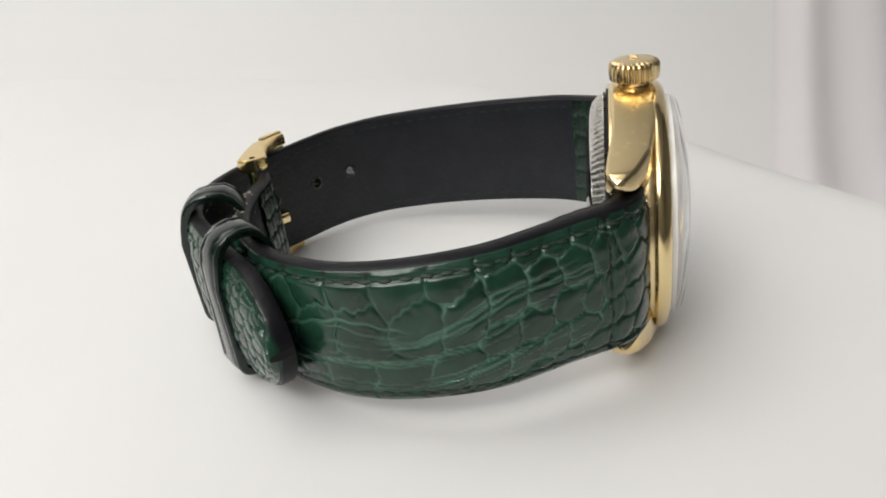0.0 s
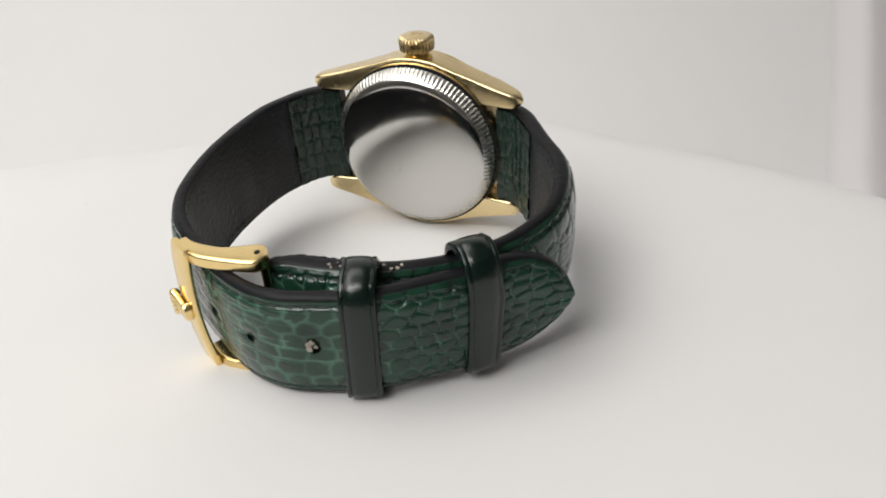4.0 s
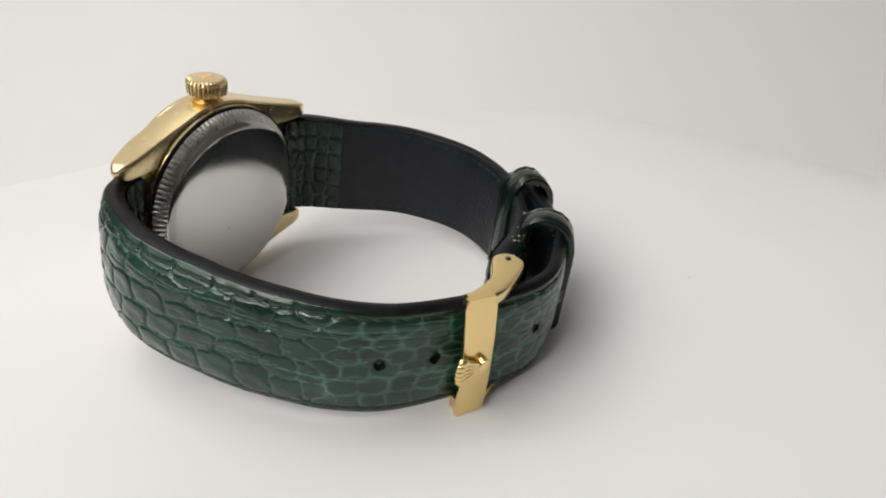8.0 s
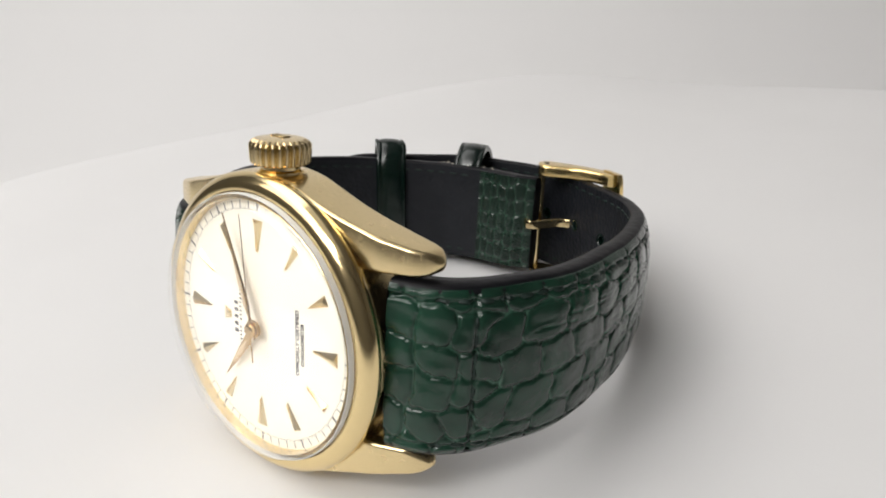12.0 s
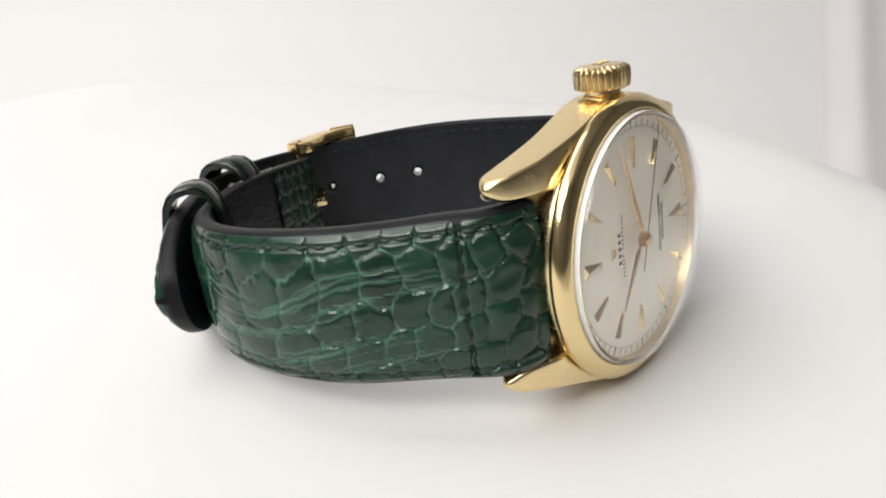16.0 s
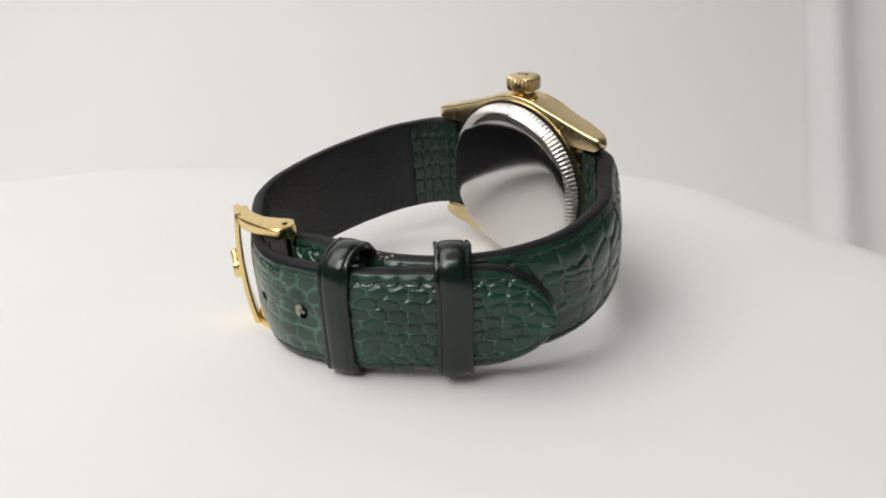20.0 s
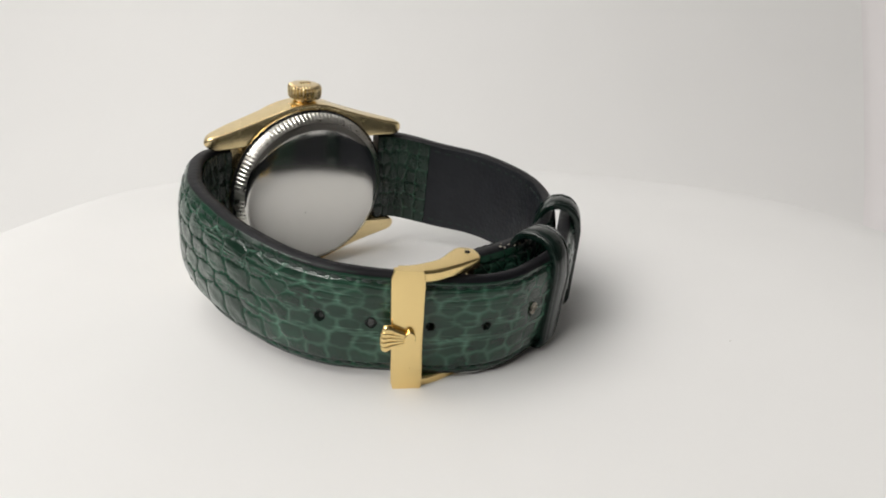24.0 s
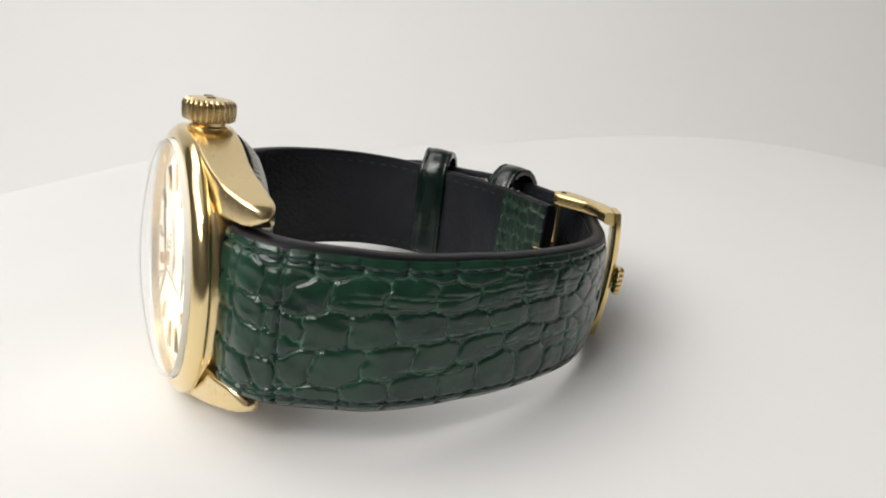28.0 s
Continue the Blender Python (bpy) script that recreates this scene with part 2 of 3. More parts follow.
    return np.stack(cols, 1), at


def smooth(a, b, x):
    t = np.clip((x - a) / (b - a), 0, 1)
    return t * t * (3 - 2 * t)


# ---- the setting ----
def setting():
    # paper sweep: a floor that curves up into a back wall, with side wings
    prof = [(-700, -102), (315, -102)] + [(315 + 240 * math.sin(radians(a)), -102 + 240 * (1 - math.cos(radians(a)))) for a in range(5, 91, 5)] + [(555, 900)]
    xs = np.linspace(-900, 900, 37)
    verts = [(x, y - 0.00012 * x * x, z) for y, z in prof for x in xs]
    n = len(xs)
    faces = [(i * n + j, i * n + j + 1, (i + 1) * n + j + 1, (i + 1) * n + j) for i in range(len(prof) - 1) for j in range(n - 1)]
    ob = new("backdrop", mesh_of("backdrop", verts, faces, SWEEP))
    tagged(ob, "seamless off-white paper backdrop sweeping up behind the stand", "backdrop", kind="structure")

    # a cloth draped over the side of the sweep, with soft folds along its border
    path = [(140, -102), (240, -102)] + [(y, z) for y, z in prof[1:-1]] + [(555, 300), (555, 560)]
    us = [0, 3, 6, 10, 14, 18, 22, 27, 32, 38, 45, 53, 62, 72, 83, 95, 110, 130, 160, 200, 260, 340]
    rows = []
    for i, (y, z) in enumerate(path):
        y0, z0 = path[max(i - 1, 0)]
        y1, z1 = path[min(i + 1, len(path) - 1)]
        d = math.hypot(y1 - y0, z1 - z0)
        ny, nz = -(z1 - z0) / d, (y1 - y0) / d
        left = 0.515 * (0.891 * (y + 106) - 0.454 * (z - 62)) + 0.052 * (y + 106) - 6
        for u in us:
            x = left + u
            rise = 0.3 + 9.0 * smooth(0, 26, u) * (1 - 0.8 * smooth(22, 48, u)) + 7.0 * math.exp(-((u - 76) / 15) ** 2) + 6.0 * math.exp(-((u - 125) / 20) ** 2) + 4 * smooth(100, 300, u)
            rows.append((x, y - 0.00012 * x * x + ny * rise, z + nz * rise))
    k = len(us)
    faces = [(i * k + j, i * k + j + 1, (i + 1) * k + j + 1, (i + 1) * k + j) for i in range(len(path) - 1) for j in range(k - 1)]
    tagged(new("curtain", mesh_of("curtain", rows, faces, CURTAIN, 180)), "pale lilac-white cloth draped in a soft fold over the backdrop", "curtain", kind="structure")

    # an unseen room, added round it to close in bounce and reflections
    def slab(name, x0, x1, y0, y1, z0, z1, label, cat, mat=ROOM):
        v = [(x, y, z) for x in (x0, x1) for y in (y0, y1) for z in (z0, z1)]
        f = [(0, 1, 3, 2), (4, 6, 7, 5), (0, 4, 5, 1), (2, 3, 7, 6), (0, 2, 6, 4), (1, 5, 7, 3)]
        tagged(new(name, mesh_of(name, v, f, mat)), label, cat, kind="structure")

    slab("floor", -1600, 1600, -1600, 1600, -220, -120, "unseen grey slab added under the sweep to close the room", "floor")
    slab("ceiling", -1600, 1600, -1600, 1600, 1600, 1700, "unseen white ceiling added for soft overhead bounce", "ceiling", CEILING)
    slab("wall_west", -1700, -1600, -1600, 1600, -120, 1600, "unseen dim grey wall added to close the room", "wall")
    slab("wall_east", 1600, 1700, -1600, 1600, -120, 1600, "unseen dim grey wall added to close the room", "wall")
    slab("wall_south", -1600, 1600, -1700, -1600, -120, 1600, "unseen dim grey wall added to close the room", "wall")
    slab("wall_north", -1600, 1600, 1600, 1700, -120, 1600, "unseen dim grey wall added to close the room", "wall")


def stand():
    """White paper-covered turntable; its rim is not quite round and dips at the edge."""
    root = new("turntable")
    tagged(root, "white paper-covered turntable with an uneven rim", "turntable")
    segs, rings = 180, 26
    top, faces = [(0, 0, 0)], []
    for j in range(1, rings + 1):
        f = (j / rings) ** 0.75
        for k in range(segs):
            a = 2 * math.pi * k / segs
            wob = 1 + 0.012 * math.sin(3 * a + 0.6) + 0.010 * math.sin(5 * a + 2.0) + 0.007 * math.sin(9 * a) + 0.005 * math.sin(14 * a + 1)
            p, q = 149 * wob * math.cos(a) + 31 * f, 133 * wob * math.sin(a) + 9 * f
            ca, sa = math.cos(radians(75)), math.sin(radians(75))
            z = (1.6 * math.sin(2 * a + 1) + 1.4 * math.sin(5 * a + 2) + 0.8 * math.sin(7 * a)) * max(0, f - 0.62) ** 2 * 7 - 9 * max(0, f - 0.86) ** 2 * 8
            top.append((f * (p * ca - q * sa), f * (p * sa + q * ca), z))
    for k in range(segs):
        faces.append((0, 1 + k, 1 + (k + 1) % segs))
        for j in range(rings - 1):
            a, b = 1 + j * segs, 1 + (j + 1) * segs
            faces.append((a + k, b + k, b + (k + 1) % segs, a + (k + 1) % segs))
    n = len(top)
    low = [(x, y, z - 0.6) for x, y, z in top]
    faces += [tuple(i + n for i in reversed(f)) for f in faces]
    e = 1 + (rings - 1) * segs
    faces += [(e + k, e + k + n, e + (k + 1) % segs + n, e + (k + 1) % segs) for k in range(segs)]
    part("paper_cover", (top + low, faces), PAPER, root, "white paper sheet")
    part("plate", moved(revolve([(0, -2.2), (84, -2.2), (86, -4), (86, -22), (84, -23.5), (0, -23.5)], 96), Matrix.Rotation(radians(90), 4, "X") @ Matrix.Scale(1, 4)), PAPER, root)
    part("foot", moved(revolve([(0, -23.4), (60, -23.4), (62, -26), (62, -101.9), (0, -101.9)], 72), Matrix.Rotation(radians(90), 4, "X")), PAPER, root)
    for x, y, r in ((-44, 29.8, 0.22), (27.9, -95.6, 0.36), (80.5, -11.9, 0.24), (-70, 60, 0.2)):
        part("speck", moved(revolve([(0, 0.06), (r * 0.7, 0.05), (r, 0.0), (0, 0.0)], 9), Matrix.Translation((x, y, 0.01)) @ Matrix.Rotation(radians(90), 4, "X")), SPECK, root)
    return root


# ---- the watch: x towards six o'clock, z towards the winding crown, the dial faces -y ----
def lug_side(sign):
    """One flank of the case with its two lugs, lofted along x."""
    sections = []
    tip_x, tip_z, big = 20.9, 12.3 if sign > 0 else 11.7, 17.35
    d = math.hypot(tip_x, tip_z)
    tangent = math.atan2(tip_z, tip_x) + math.acos(big / d)
    tx, tz = big * math.cos(tangent), big * math.sin(tangent)
    for x in 20.9 * np.sin(np.linspace(-1, 1, 91) * math.pi / 2):
        a = abs(x)
        zo = math.sqrt(big * big - a * a) if a < tx else tz + (tip_z - tz) * (a - tx) / (tip_x - tx)
        end = smooth(18.6, 20.9, a)
        zo -= 0.35 * math.sin(math.pi * max(0, min(1, (a - tx) / (tip_x - tx))))
        low = 9.9 if sign > 0 else 9.1
        zi = max(low, math.sqrt(max(0, 14.4 ** 2 - a * a))) if a < 14.4 else low
        zi = min(zi + (0.35 if sign > 0 else 0.9) * end, zo - 0.8)
        yf = 0.9 + 1.2 * smooth(7.0, 17.5, a) + 2.0 * smooth(14.5, 21.5, a) + 0.6 * end
        yb = 6.3 + 0.9 * smooth(9, 20, a) - 0.4 * end
        shrink = math.sqrt(max(0.03, 1 - max(0.0, (a - 19.6) / 1.32) ** 2))
        h, w = (zo - zi) * shrink, (yb - yf) * shrink
        sections.append([(x, (yf + yb) / 2 + u, sign * ((zi + zo) / 2 + v)) for u, v in rounded(w, h, min(0.4 + 0.15 * smooth(12, 20, a), h * 0.47, w * 0.47), 5)])
    return loft(sections)


def case_parts(watch):
    ring = revolve([(15.2, 0.9), (16.4, 0.95), (16.75, 1.5), (16.8, 2.2), (16.8, 2.8), (16.75, 5.8), (16.4, 6.7), (14.0, 7.0), (14.0, 0.9)], 128, closed=True)
    part("case", merge(ring, lug_side(1), lug_side(-1)), GOLD_SATIN, watch, "satin gold case with four lugs", 32)
    part("bezel", revolve([(15.22, 0.4), (15.22, -0.35), (15.38, -0.58), (15.75, -0.63), (16.3, -0.48), (16.85, -0.12), (17.15, 0.27), (17.29, 0.62), (17.32, 1.0), (17.2, 1.3), (15.4, 1.32)], 128, closed=True),
         GOLD_CASE, watch, "smooth domed gold bezel")
    outer = [(15.08, 0.3), (15.08, -1.2), (14.93, -1.7), (14.6, -2.1)] + [(14.2 * (1 - k / 14), -2.35 - 1.85 * (1 - (1 - k / 14) ** 2)) for k in range(15)]
    inner = [(13.8 * k / 14, -3.7 + 1.75 * (k / 14) ** 2) for k in range(15)] + [(14.3, -1.7), (14.62, -1.2), (14.72, 0.3)]
    crystal = part("crystal", revolve(outer + inner, 128, closed=True), ACRYLIC, watch, "domed clear acrylic crystal", 50)
    crystal.visible_shadow = False
    # added pale ring, standing in for light scattered along the clear edge
    edge = part("crystal_edge_light", revolve([(15.2, -0.5), (15.2, -0.95), (15.16, -1.22), (15.1, -1.22), (15.1, -0.5)], 128, closed=True), EDGE_LIGHT, crystal, "pale ring standing in for light in the acrylic edge", 50)
    edge.visible_shadow = False
    part("rehaut", revolve([(14.66, 0.25), (14.66, -0.95), (14.6, -1.0), (14.4, -0.06), (14.4, 0.25)], 128, closed=True), GOLD_SATIN, watch)
    # added black ring, painting the shade in the gap before the back
    part("back_gap_shade", revolve([(15.0, 6.66), (16.42, 6.68), (16.42, 7.0), (15.0, 7.05)], 128, closed=True), HOLE, watch, "black ring for the shaded gap round the case back")
    teeth = lambda j, k: (0.085 if k % 4 < 2 else -0.085) if 1 <= j <= 3 else 0
    back = part("case_back", revolve([(14.5, 8.5), (14.48, 9.0), (14.3, 9.12), (14.05, 9.27), (13.0, 9.5), (11.3, 9.67), (9.5, 9.82), (7, 9.97), (4, 10.08), (2, 10.12), (0, 10.13)], 128), STEEL, watch, "polished steel back", 30)
    part("coin_edge", revolve([(15.7, 6.98), (16.0, 7.3), (15.5, 8.1), (14.65, 8.92), (14.46, 9.0), (14.4, 8.4), (14.4, 6.98)], 4 * 116, wave=teeth, closed=True), COIN_STEEL, back, "satin steel coin edge", 30)
    pits = [moved(revolve([(0.05 + s, -0.05), (0.04 + s, 0.012), (0, 0.016)], 10), Matrix.Translation((x, float(np.interp(math.hypot(x, z), (0, 4, 7, 9.5, 11.3, 13), (10.13, 10.08, 9.97, 9.82, 9.67, 9.5))), z))) for x, z, s in ((3.6, 2.2, 0.06), (2.0, -2.5, 0.05), (2.3, -3.6, 0.07), (-1.6, 7.6, 0.05), (6.0, -5.2, 0.04), (-4.5, -1.0, 0.04), (0.5, 4.4, 0.03))]
    tagged(part("pitting", merge(*pits), HOLE, back, "small dark pits in the steel"), kind="stuff")
    # winding crown
    stem = revolve([(2.5, 0), (2.5, 0.5), (2.1, 0.7), (2.1, 1.5), (0, 1.5)], 48)
    up = Matrix.Translation((0, 3.25, 16.85)) @ Matrix.Rotation(radians(90), 4, "X")
    part("crown_tube", moved(stem, up), GOLD, watch)
    rib = lambda j, k: (0.06, 0.10, 0.06, -0.2, -0.3, -0.2)[k % 6] * (0, 0.5, 1, 1, 1, 1, 1, 0.7, 0.2, 0, 0)[j]
    knob = revolve([(2.2, 1.05), (2.7, 1.15), (3.08, 1.35), (3.18, 2.1), (3.2, 2.85), (3.2, 3.05), (3.18, 3.3), (3.02, 3.6), (2.6, 3.85), (1.3, 4.05), (0, 4.1)], 6 * 28, wave=rib)
    crown = part("winding_crown", moved(knob, up), CROWN_GOLD, watch, "fluted gold winding crown", 25)
    mark = [moved(block(0.16, 0.2, 1.1, 0.05), Matrix.Translation((dx, 3.25, 20.97)) @ Matrix.Rotation(radians(90 + dx * 12), 4, "Y") @ Matrix.Rotation(radians(90), 4, "X")) for dx in (-0.9, -0.45, 0, 0.45, 0.9)]
    part("crown_emblem", merge(*mark), GOLD_SATIN, crown)


def wedge(length, width, height):
    """A ridged, pointed marker: wide end at +u."""
    w = width / 2
    v = [(0, 0, 0), (length, 0, -w), (length, 0, w), (length * 0.98, -height, 0), (length - 0.25, -height, 0), (length * 0.1, -height * 0.8, 0)]
    return v, [(0, 1, 2), (0, 1, 4, 5), (0, 5, 4, 2), (1, 2, 4)]


def clock(angle):
    """Turns +x of a flat dial piece to the clock angle (degrees from twelve)."""
    return Matrix.Rotation(radians(180 + angle), 4, "Y")


def hand(length, tail, w0, w1, y, slot):
    """A leaf-shaped hand with a sunk strip of lume."""
    prof = [(-tail, w0 * 0.6), (0, w0 * 0.8), (length * 0.12, w0), (length * 0.22, w1), (length * 0.55, w1 * 0.72), (length * 0.97, 0.06), (length, 0.02)]
    secs = [[(x, y, -w), (x, y - 0.12, -w * 0.5), (x, y - 0.15, 0), (x, y - 0.12, w * 0.5), (x, y, w)] for x, w in prof]
    lume = [[(x, y - 0.17, -w), (x, y - 0.19, 0), (x, y - 0.17, w)] for x, w in ((slot[0], 0.08), ((slot[0] + slot[1]) / 2, w1 * 0.5), (slot[1], 0.05))]
    return loft(secs), loft(lume, around=True)


def dial_parts(watch):
    dial = part("dial", revolve([(14.6, 0.4), (14.6, 0.05), (14.3, 0.0), (6, 0), (0, 0)], 128), DIAL, watch, "silvery cream dial")
    long_ones = (0, 90, 180, 270)
    for k in range(12):
        a = 30 * k
        big = a in long_ones
        shape = moved(wedge(3.7 if big else 3.4, 1.75 if big else 1.25, 0.42), Matrix.Translation((0, -0.02, 0)) @ clock(a) @ Matrix.Translation((8.6 if big else 8.9, 0, 0)))
        part("hour_marker", shape, GOLD, dial)
    for k in range(60):
        five = k % 5 == 0
        w, r0, r1 = (0.13, 13.3, 14.28) if five else (0.065, 13.35, 14.22)
        t = [(r0, -0.012, -w), (r1, -0.012, -w), (r1, -0.012, w), (r0, -0.012, w), (r0, 0.01, -w), (r1, 0.01, -w), (r1, 0.01, w), (r0, 0.01, w)]
        part("minute_tick", moved((t, [(0, 1, 2, 3), (4, 5, 6, 7), (0, 1, 5, 4), (1, 2, 6, 5), (2, 3, 7, 6), (3, 0, 4, 7)]), clock(6 * k)), INK, dial)
    fine = []
    for k in range(300):
        if k % 5:
            t = [(13.2, -0.01, -0.035), (13.48, -0.01, -0.035), (13.48, -0.01, 0.035), (13.2, -0.01, 0.035)]
            fine.append(moved((t, [(0, 1, 2, 3)]), clock(1.2 * k)))
    tagged(part("fine_track", merge(*fine), INK, dial), kind="stuff")
    # printing: an emblem, bars for the maker's lines, and the two lines that can be read
    coronet = [moved(block(0.16, 0.1, 1.0, 0.03), Matrix.Translation((-5.75, -0.05, 0.27 * q)) @ Matrix.Rotation(radians(90 + 9 * q), 4, "Y")) for q in (-2, -1, 0, 1, 2)]
    coronet.append(moved(block(0.22, 0.1, 0.95, 0.03), Matrix.Translation((-5.2, -0.05, 0))))
    part("emblem", merge(*coronet), GOLD, dial, "small gilt emblem")
    for q in range(5):
        part("print_bar", moved(block(0.62, 0.02, 0.42, 0.01), Matrix.Translation((-4.2, -0.012, -1.7 + 0.85 * q))), INK, dial)
    for q in range(16):
        if q != 6:
            part("print_bar", moved(block(0.34, 0.02, 0.22, 0.01), Matrix.Translation((-3.42, -0.012, -3.6 + 0.5 * q))), INK, dial)
    for text, x, size in (("OFFICIALLY CERTIFIED", 6.2, 7.6), ("CHRONOMETER", 7.0, 5.0)):
        curve = bpy.data.curves.new("text", "FONT")
        curve.body, curve.align_x, curve.align_y, curve.size, curve.extrude = text, "CENTER", "CENTER", 0.8 * S, 0.004 * S
        curve.offset = 0.035 * S
        tmp = new("text", curve)
        me = bpy.data.meshes.new_from_object(tmp.evaluated_get(bpy.context.evaluated_depsgraph_get()))
        bpy.data.objects.remove(tmp)
        me.materials.append(INK)
        ob = new("printed_line", me)
        ob.parent = dial
        # reading towards +z, tops of the letters towards twelve (-x), facing -y
        basis = Matrix(((0, -1, 0, x * S), (0, 0, -1, -0.012 * S), (1, 0, 0, 0), (0, 0, 0, 1)))
        wide = max(v.co.x for v in me.vertices) - min(v.co.x for v in me.vertices)
        ob.matrix_basis = basis @ Matrix.Diagonal((size * S / wide, 0.9, 1, 1))
    for name, ln, tl, w0, w1, y, slot, ang in (("hour_hand", 9.1, 1.0, 0.25, 0.62, -0.75, (2.2, 6.4), 305.9), ("minute_hand", 13.2, 1.2, 0.25, 0.58, -1.05, (2.2, 8.6), 69.5)):
        blade, lume = hand(ln, tl, w0, w1, y, slot)
        h = part(name, moved(merge(blade, moved(revolve([(1.0, y), (1.0, y - 0.14), (0, y - 0.14)], 32), Matrix.Identity(4))), clock(ang)), ROSE, watch)
        part("lume_strip", moved(lume, clock(ang)), LUME, h)
    sec = loft([[(x, -1.42, -w), (x, -1.5, 0), (x, -1.42, w)] for x, w in ((-3.8, 0.16), (-2.2, 0.12), (0, 0.12), (6, 0.075), (13.0, 0.04))])
    hub = revolve([(0.75, -1.25), (0.75, -1.6), (0.6, -1.72), (0.25, -1.76), (0, -1.78)], 40)
    return part("second_hand", moved(merge(sec, hub), clock(0)), ROSE, watch)


# ---- strap ----
STEP = 0.15


def scale_field(s, v, seeds, aspect, power=2.0):
    """Distance to the border between the nearest scales, rounded off at their corners, over a grid."""
    d1 = np.full(s.shape, 1e9)
    d2 = np.full(s.shape, 1e9)
    d3 = np.full(s.shape, 1e9)
    for a, b, k in seeds:
        d = (np.abs((s - a) / aspect) ** power + np.abs(v - b) ** power) ** (1 / power) / k
        d3 = np.where(d < d2, d2, np.minimum(d3, d))
        d2 = np.where(d < d1, d1, np.minimum(d2, d))
        d1 = np.minimum(d1, d)
    round_ = 0.22 * np.log(np.exp(-(d2 - d1) / 0.22) + np.exp(-np.minimum(d3 - d1, 40) / 0.22))
    return np.clip(-round_, 0, None)


def strap_piece(name, watch, points, width, thick, seed, label, tail=False, cells=((0, 3.2, 2.6),), flap=11.0, folds=(), holes=(), zones=(), slant=1.0, rim=((0, 0.5), (1, 0.5)), net=((0, 1.0), (1, 1.0)), power=2.0):
    rng = random.Random(seed)
    line, run = spline(points, STEP)
    length = run[-1]
    tang = np.gradient(line[:, :2], axis=0)
    tang /= np.linalg.norm(tang, axis=1)[:, None]
    out = np.stack([tang[:, 1], -tang[:, 0]], 1)
    mid = np.array([0.0, 30.0])
    if ((line[len(line) // 2, :2] - mid) * out[len(line) // 2]).sum() < 0:
        out = -out
    nv = 130
    vv = np.sin(np.linspace(-1, 1, nv) * math.pi / 2 * 0.97) / math.sin(math.pi / 2 * 0.97)
    w = np.interp(run / length, *zip(*width))
    t = np.interp(run / length, *zip(*thick))
    if tail:   # pointed tip
        near = np.clip((length - run) / 10.0, 0, 1)
        w = w * np.where(near < 1, np.sqrt(np.clip(1 - (1 - near) ** 1.9, 0.004, 1)), 1)
    zc = line[:, 2]
    ss, zz = np.meshgrid(run, vv, indexing="ij")
    zz = zz * w[:, None]
    seeds = []
    s_, lc, wc = zip(*cells)
    bounds = list(zones) + [length + 4]
    for s0, s1 in zip([-2.0] + list(zones), bounds):
        cw = float(np.interp((max(s0, 0) + min(s1, length)) / 2, s_, wc))
        n = max(4, round(22 / cw))
        for k in range(n):
            b = -11 + 22 * (k + 0.5) / n + rng.uniform(-0.08, 0.08) * cw
            a = s0 + (0.5 * (k % 2) + rng.uniform(-0.15, 0.15)) * float(np.interp(s0, s_, lc))
            while a < s1:
                cl = float(np.interp(a, s_, lc))
                seeds.append((a, b + rng.uniform(-0.13, 0.13) * cw, rng.uniform(0.92, 1.08)))
                a += cl * rng.uniform(0.84, 1.16)
    fan = (0.05 + 0.11 * np.clip((6.5 - zz) / 7, 0, 1)) * np.clip(ss - 4, 0, 30) if slant > 0 else -0.1 * np.clip((6 - zz) / 8, 0, 1) * np.clip(ss - 8, 0, 28)
    bend = zz + 1.25 * fan * abs(slant) + 0.3 * np.sin(ss * 0.3 + seed) + 0.10 * np.sin(ss * 1.7 + zz * 0.9) + 0.06 * np.sin(ss * 3.9 - zz * 2.3)
    along_ = ss + 0.25 * np.sin(zz * 0.9 + seed) + 0.10 * np.sin(zz * 2.1 + ss * 0.8) + 0.06 * np.sin(zz * 4.3 - ss * 1.9)
    gap = scale_field(along_, bend, seeds, np.clip(0.88 * np.interp(ss, s_, lc) / np.interp(ss, s_, wc), 1.0, 2.4), np.interp(ss, (44, 56), (power, 2.1)))
    fade = 0.55 + 0.45 * np.sin(ss * 0.63 + zz * 0.41 + seed) * np.sin(ss * 0.27 - zz * 0.73)
    soft_rim = np.interp(ss, *zip(*rim)) * np.exp(-(gap / 0.95) ** 2) * (0.45 + 0.75 * fade)
    calm = np.interp(ss, *zip(*net))
    calm = np.clip(calm * (1 + 0.45 * np.sin(ss * 0.9 + zz * 0.7 + seed) * np.sin(zz * 1.3 - ss * 0.31)), 0, 1.15)
    narrow = 0.12 + 0.04 * np.sin(ss * 1.1 + 2 * zz) + 0.04 * np.sin(2.3 * zz - ss * 0.7 + seed)
    thin = np.exp(-(gap / narrow) ** 2) * calm
    dome = (0.35 + 0.65 * calm) * (0.62 * (1 - (1 - np.clip(gap / 0.75, 0, 1)) ** 2) + 0.38 * (1 - (1 - np.clip(gap / 2.6, 0, 1)) ** 2))
    wr = np.zeros_like(gap)
    flow = zz + 1.25 * fan * abs(slant) + 0.3 * np.sin(ss * 0.3 + seed)
    for c0 in folds:   # bundles of fine long folds between the rows
        for q in range(13):
            c = c0 + rng.gauss(0, 0.55) + rng.uniform(0.05, 0.3) * np.sin(ss * rng.uniform(0.2, 0.6) + q) + 0.05 * np.sin(ss * 1.9 + q)
            a0, ln = rng.uniform(6, 34) if not tail else rng.uniform(14, 84), rng.uniform(9, 26)
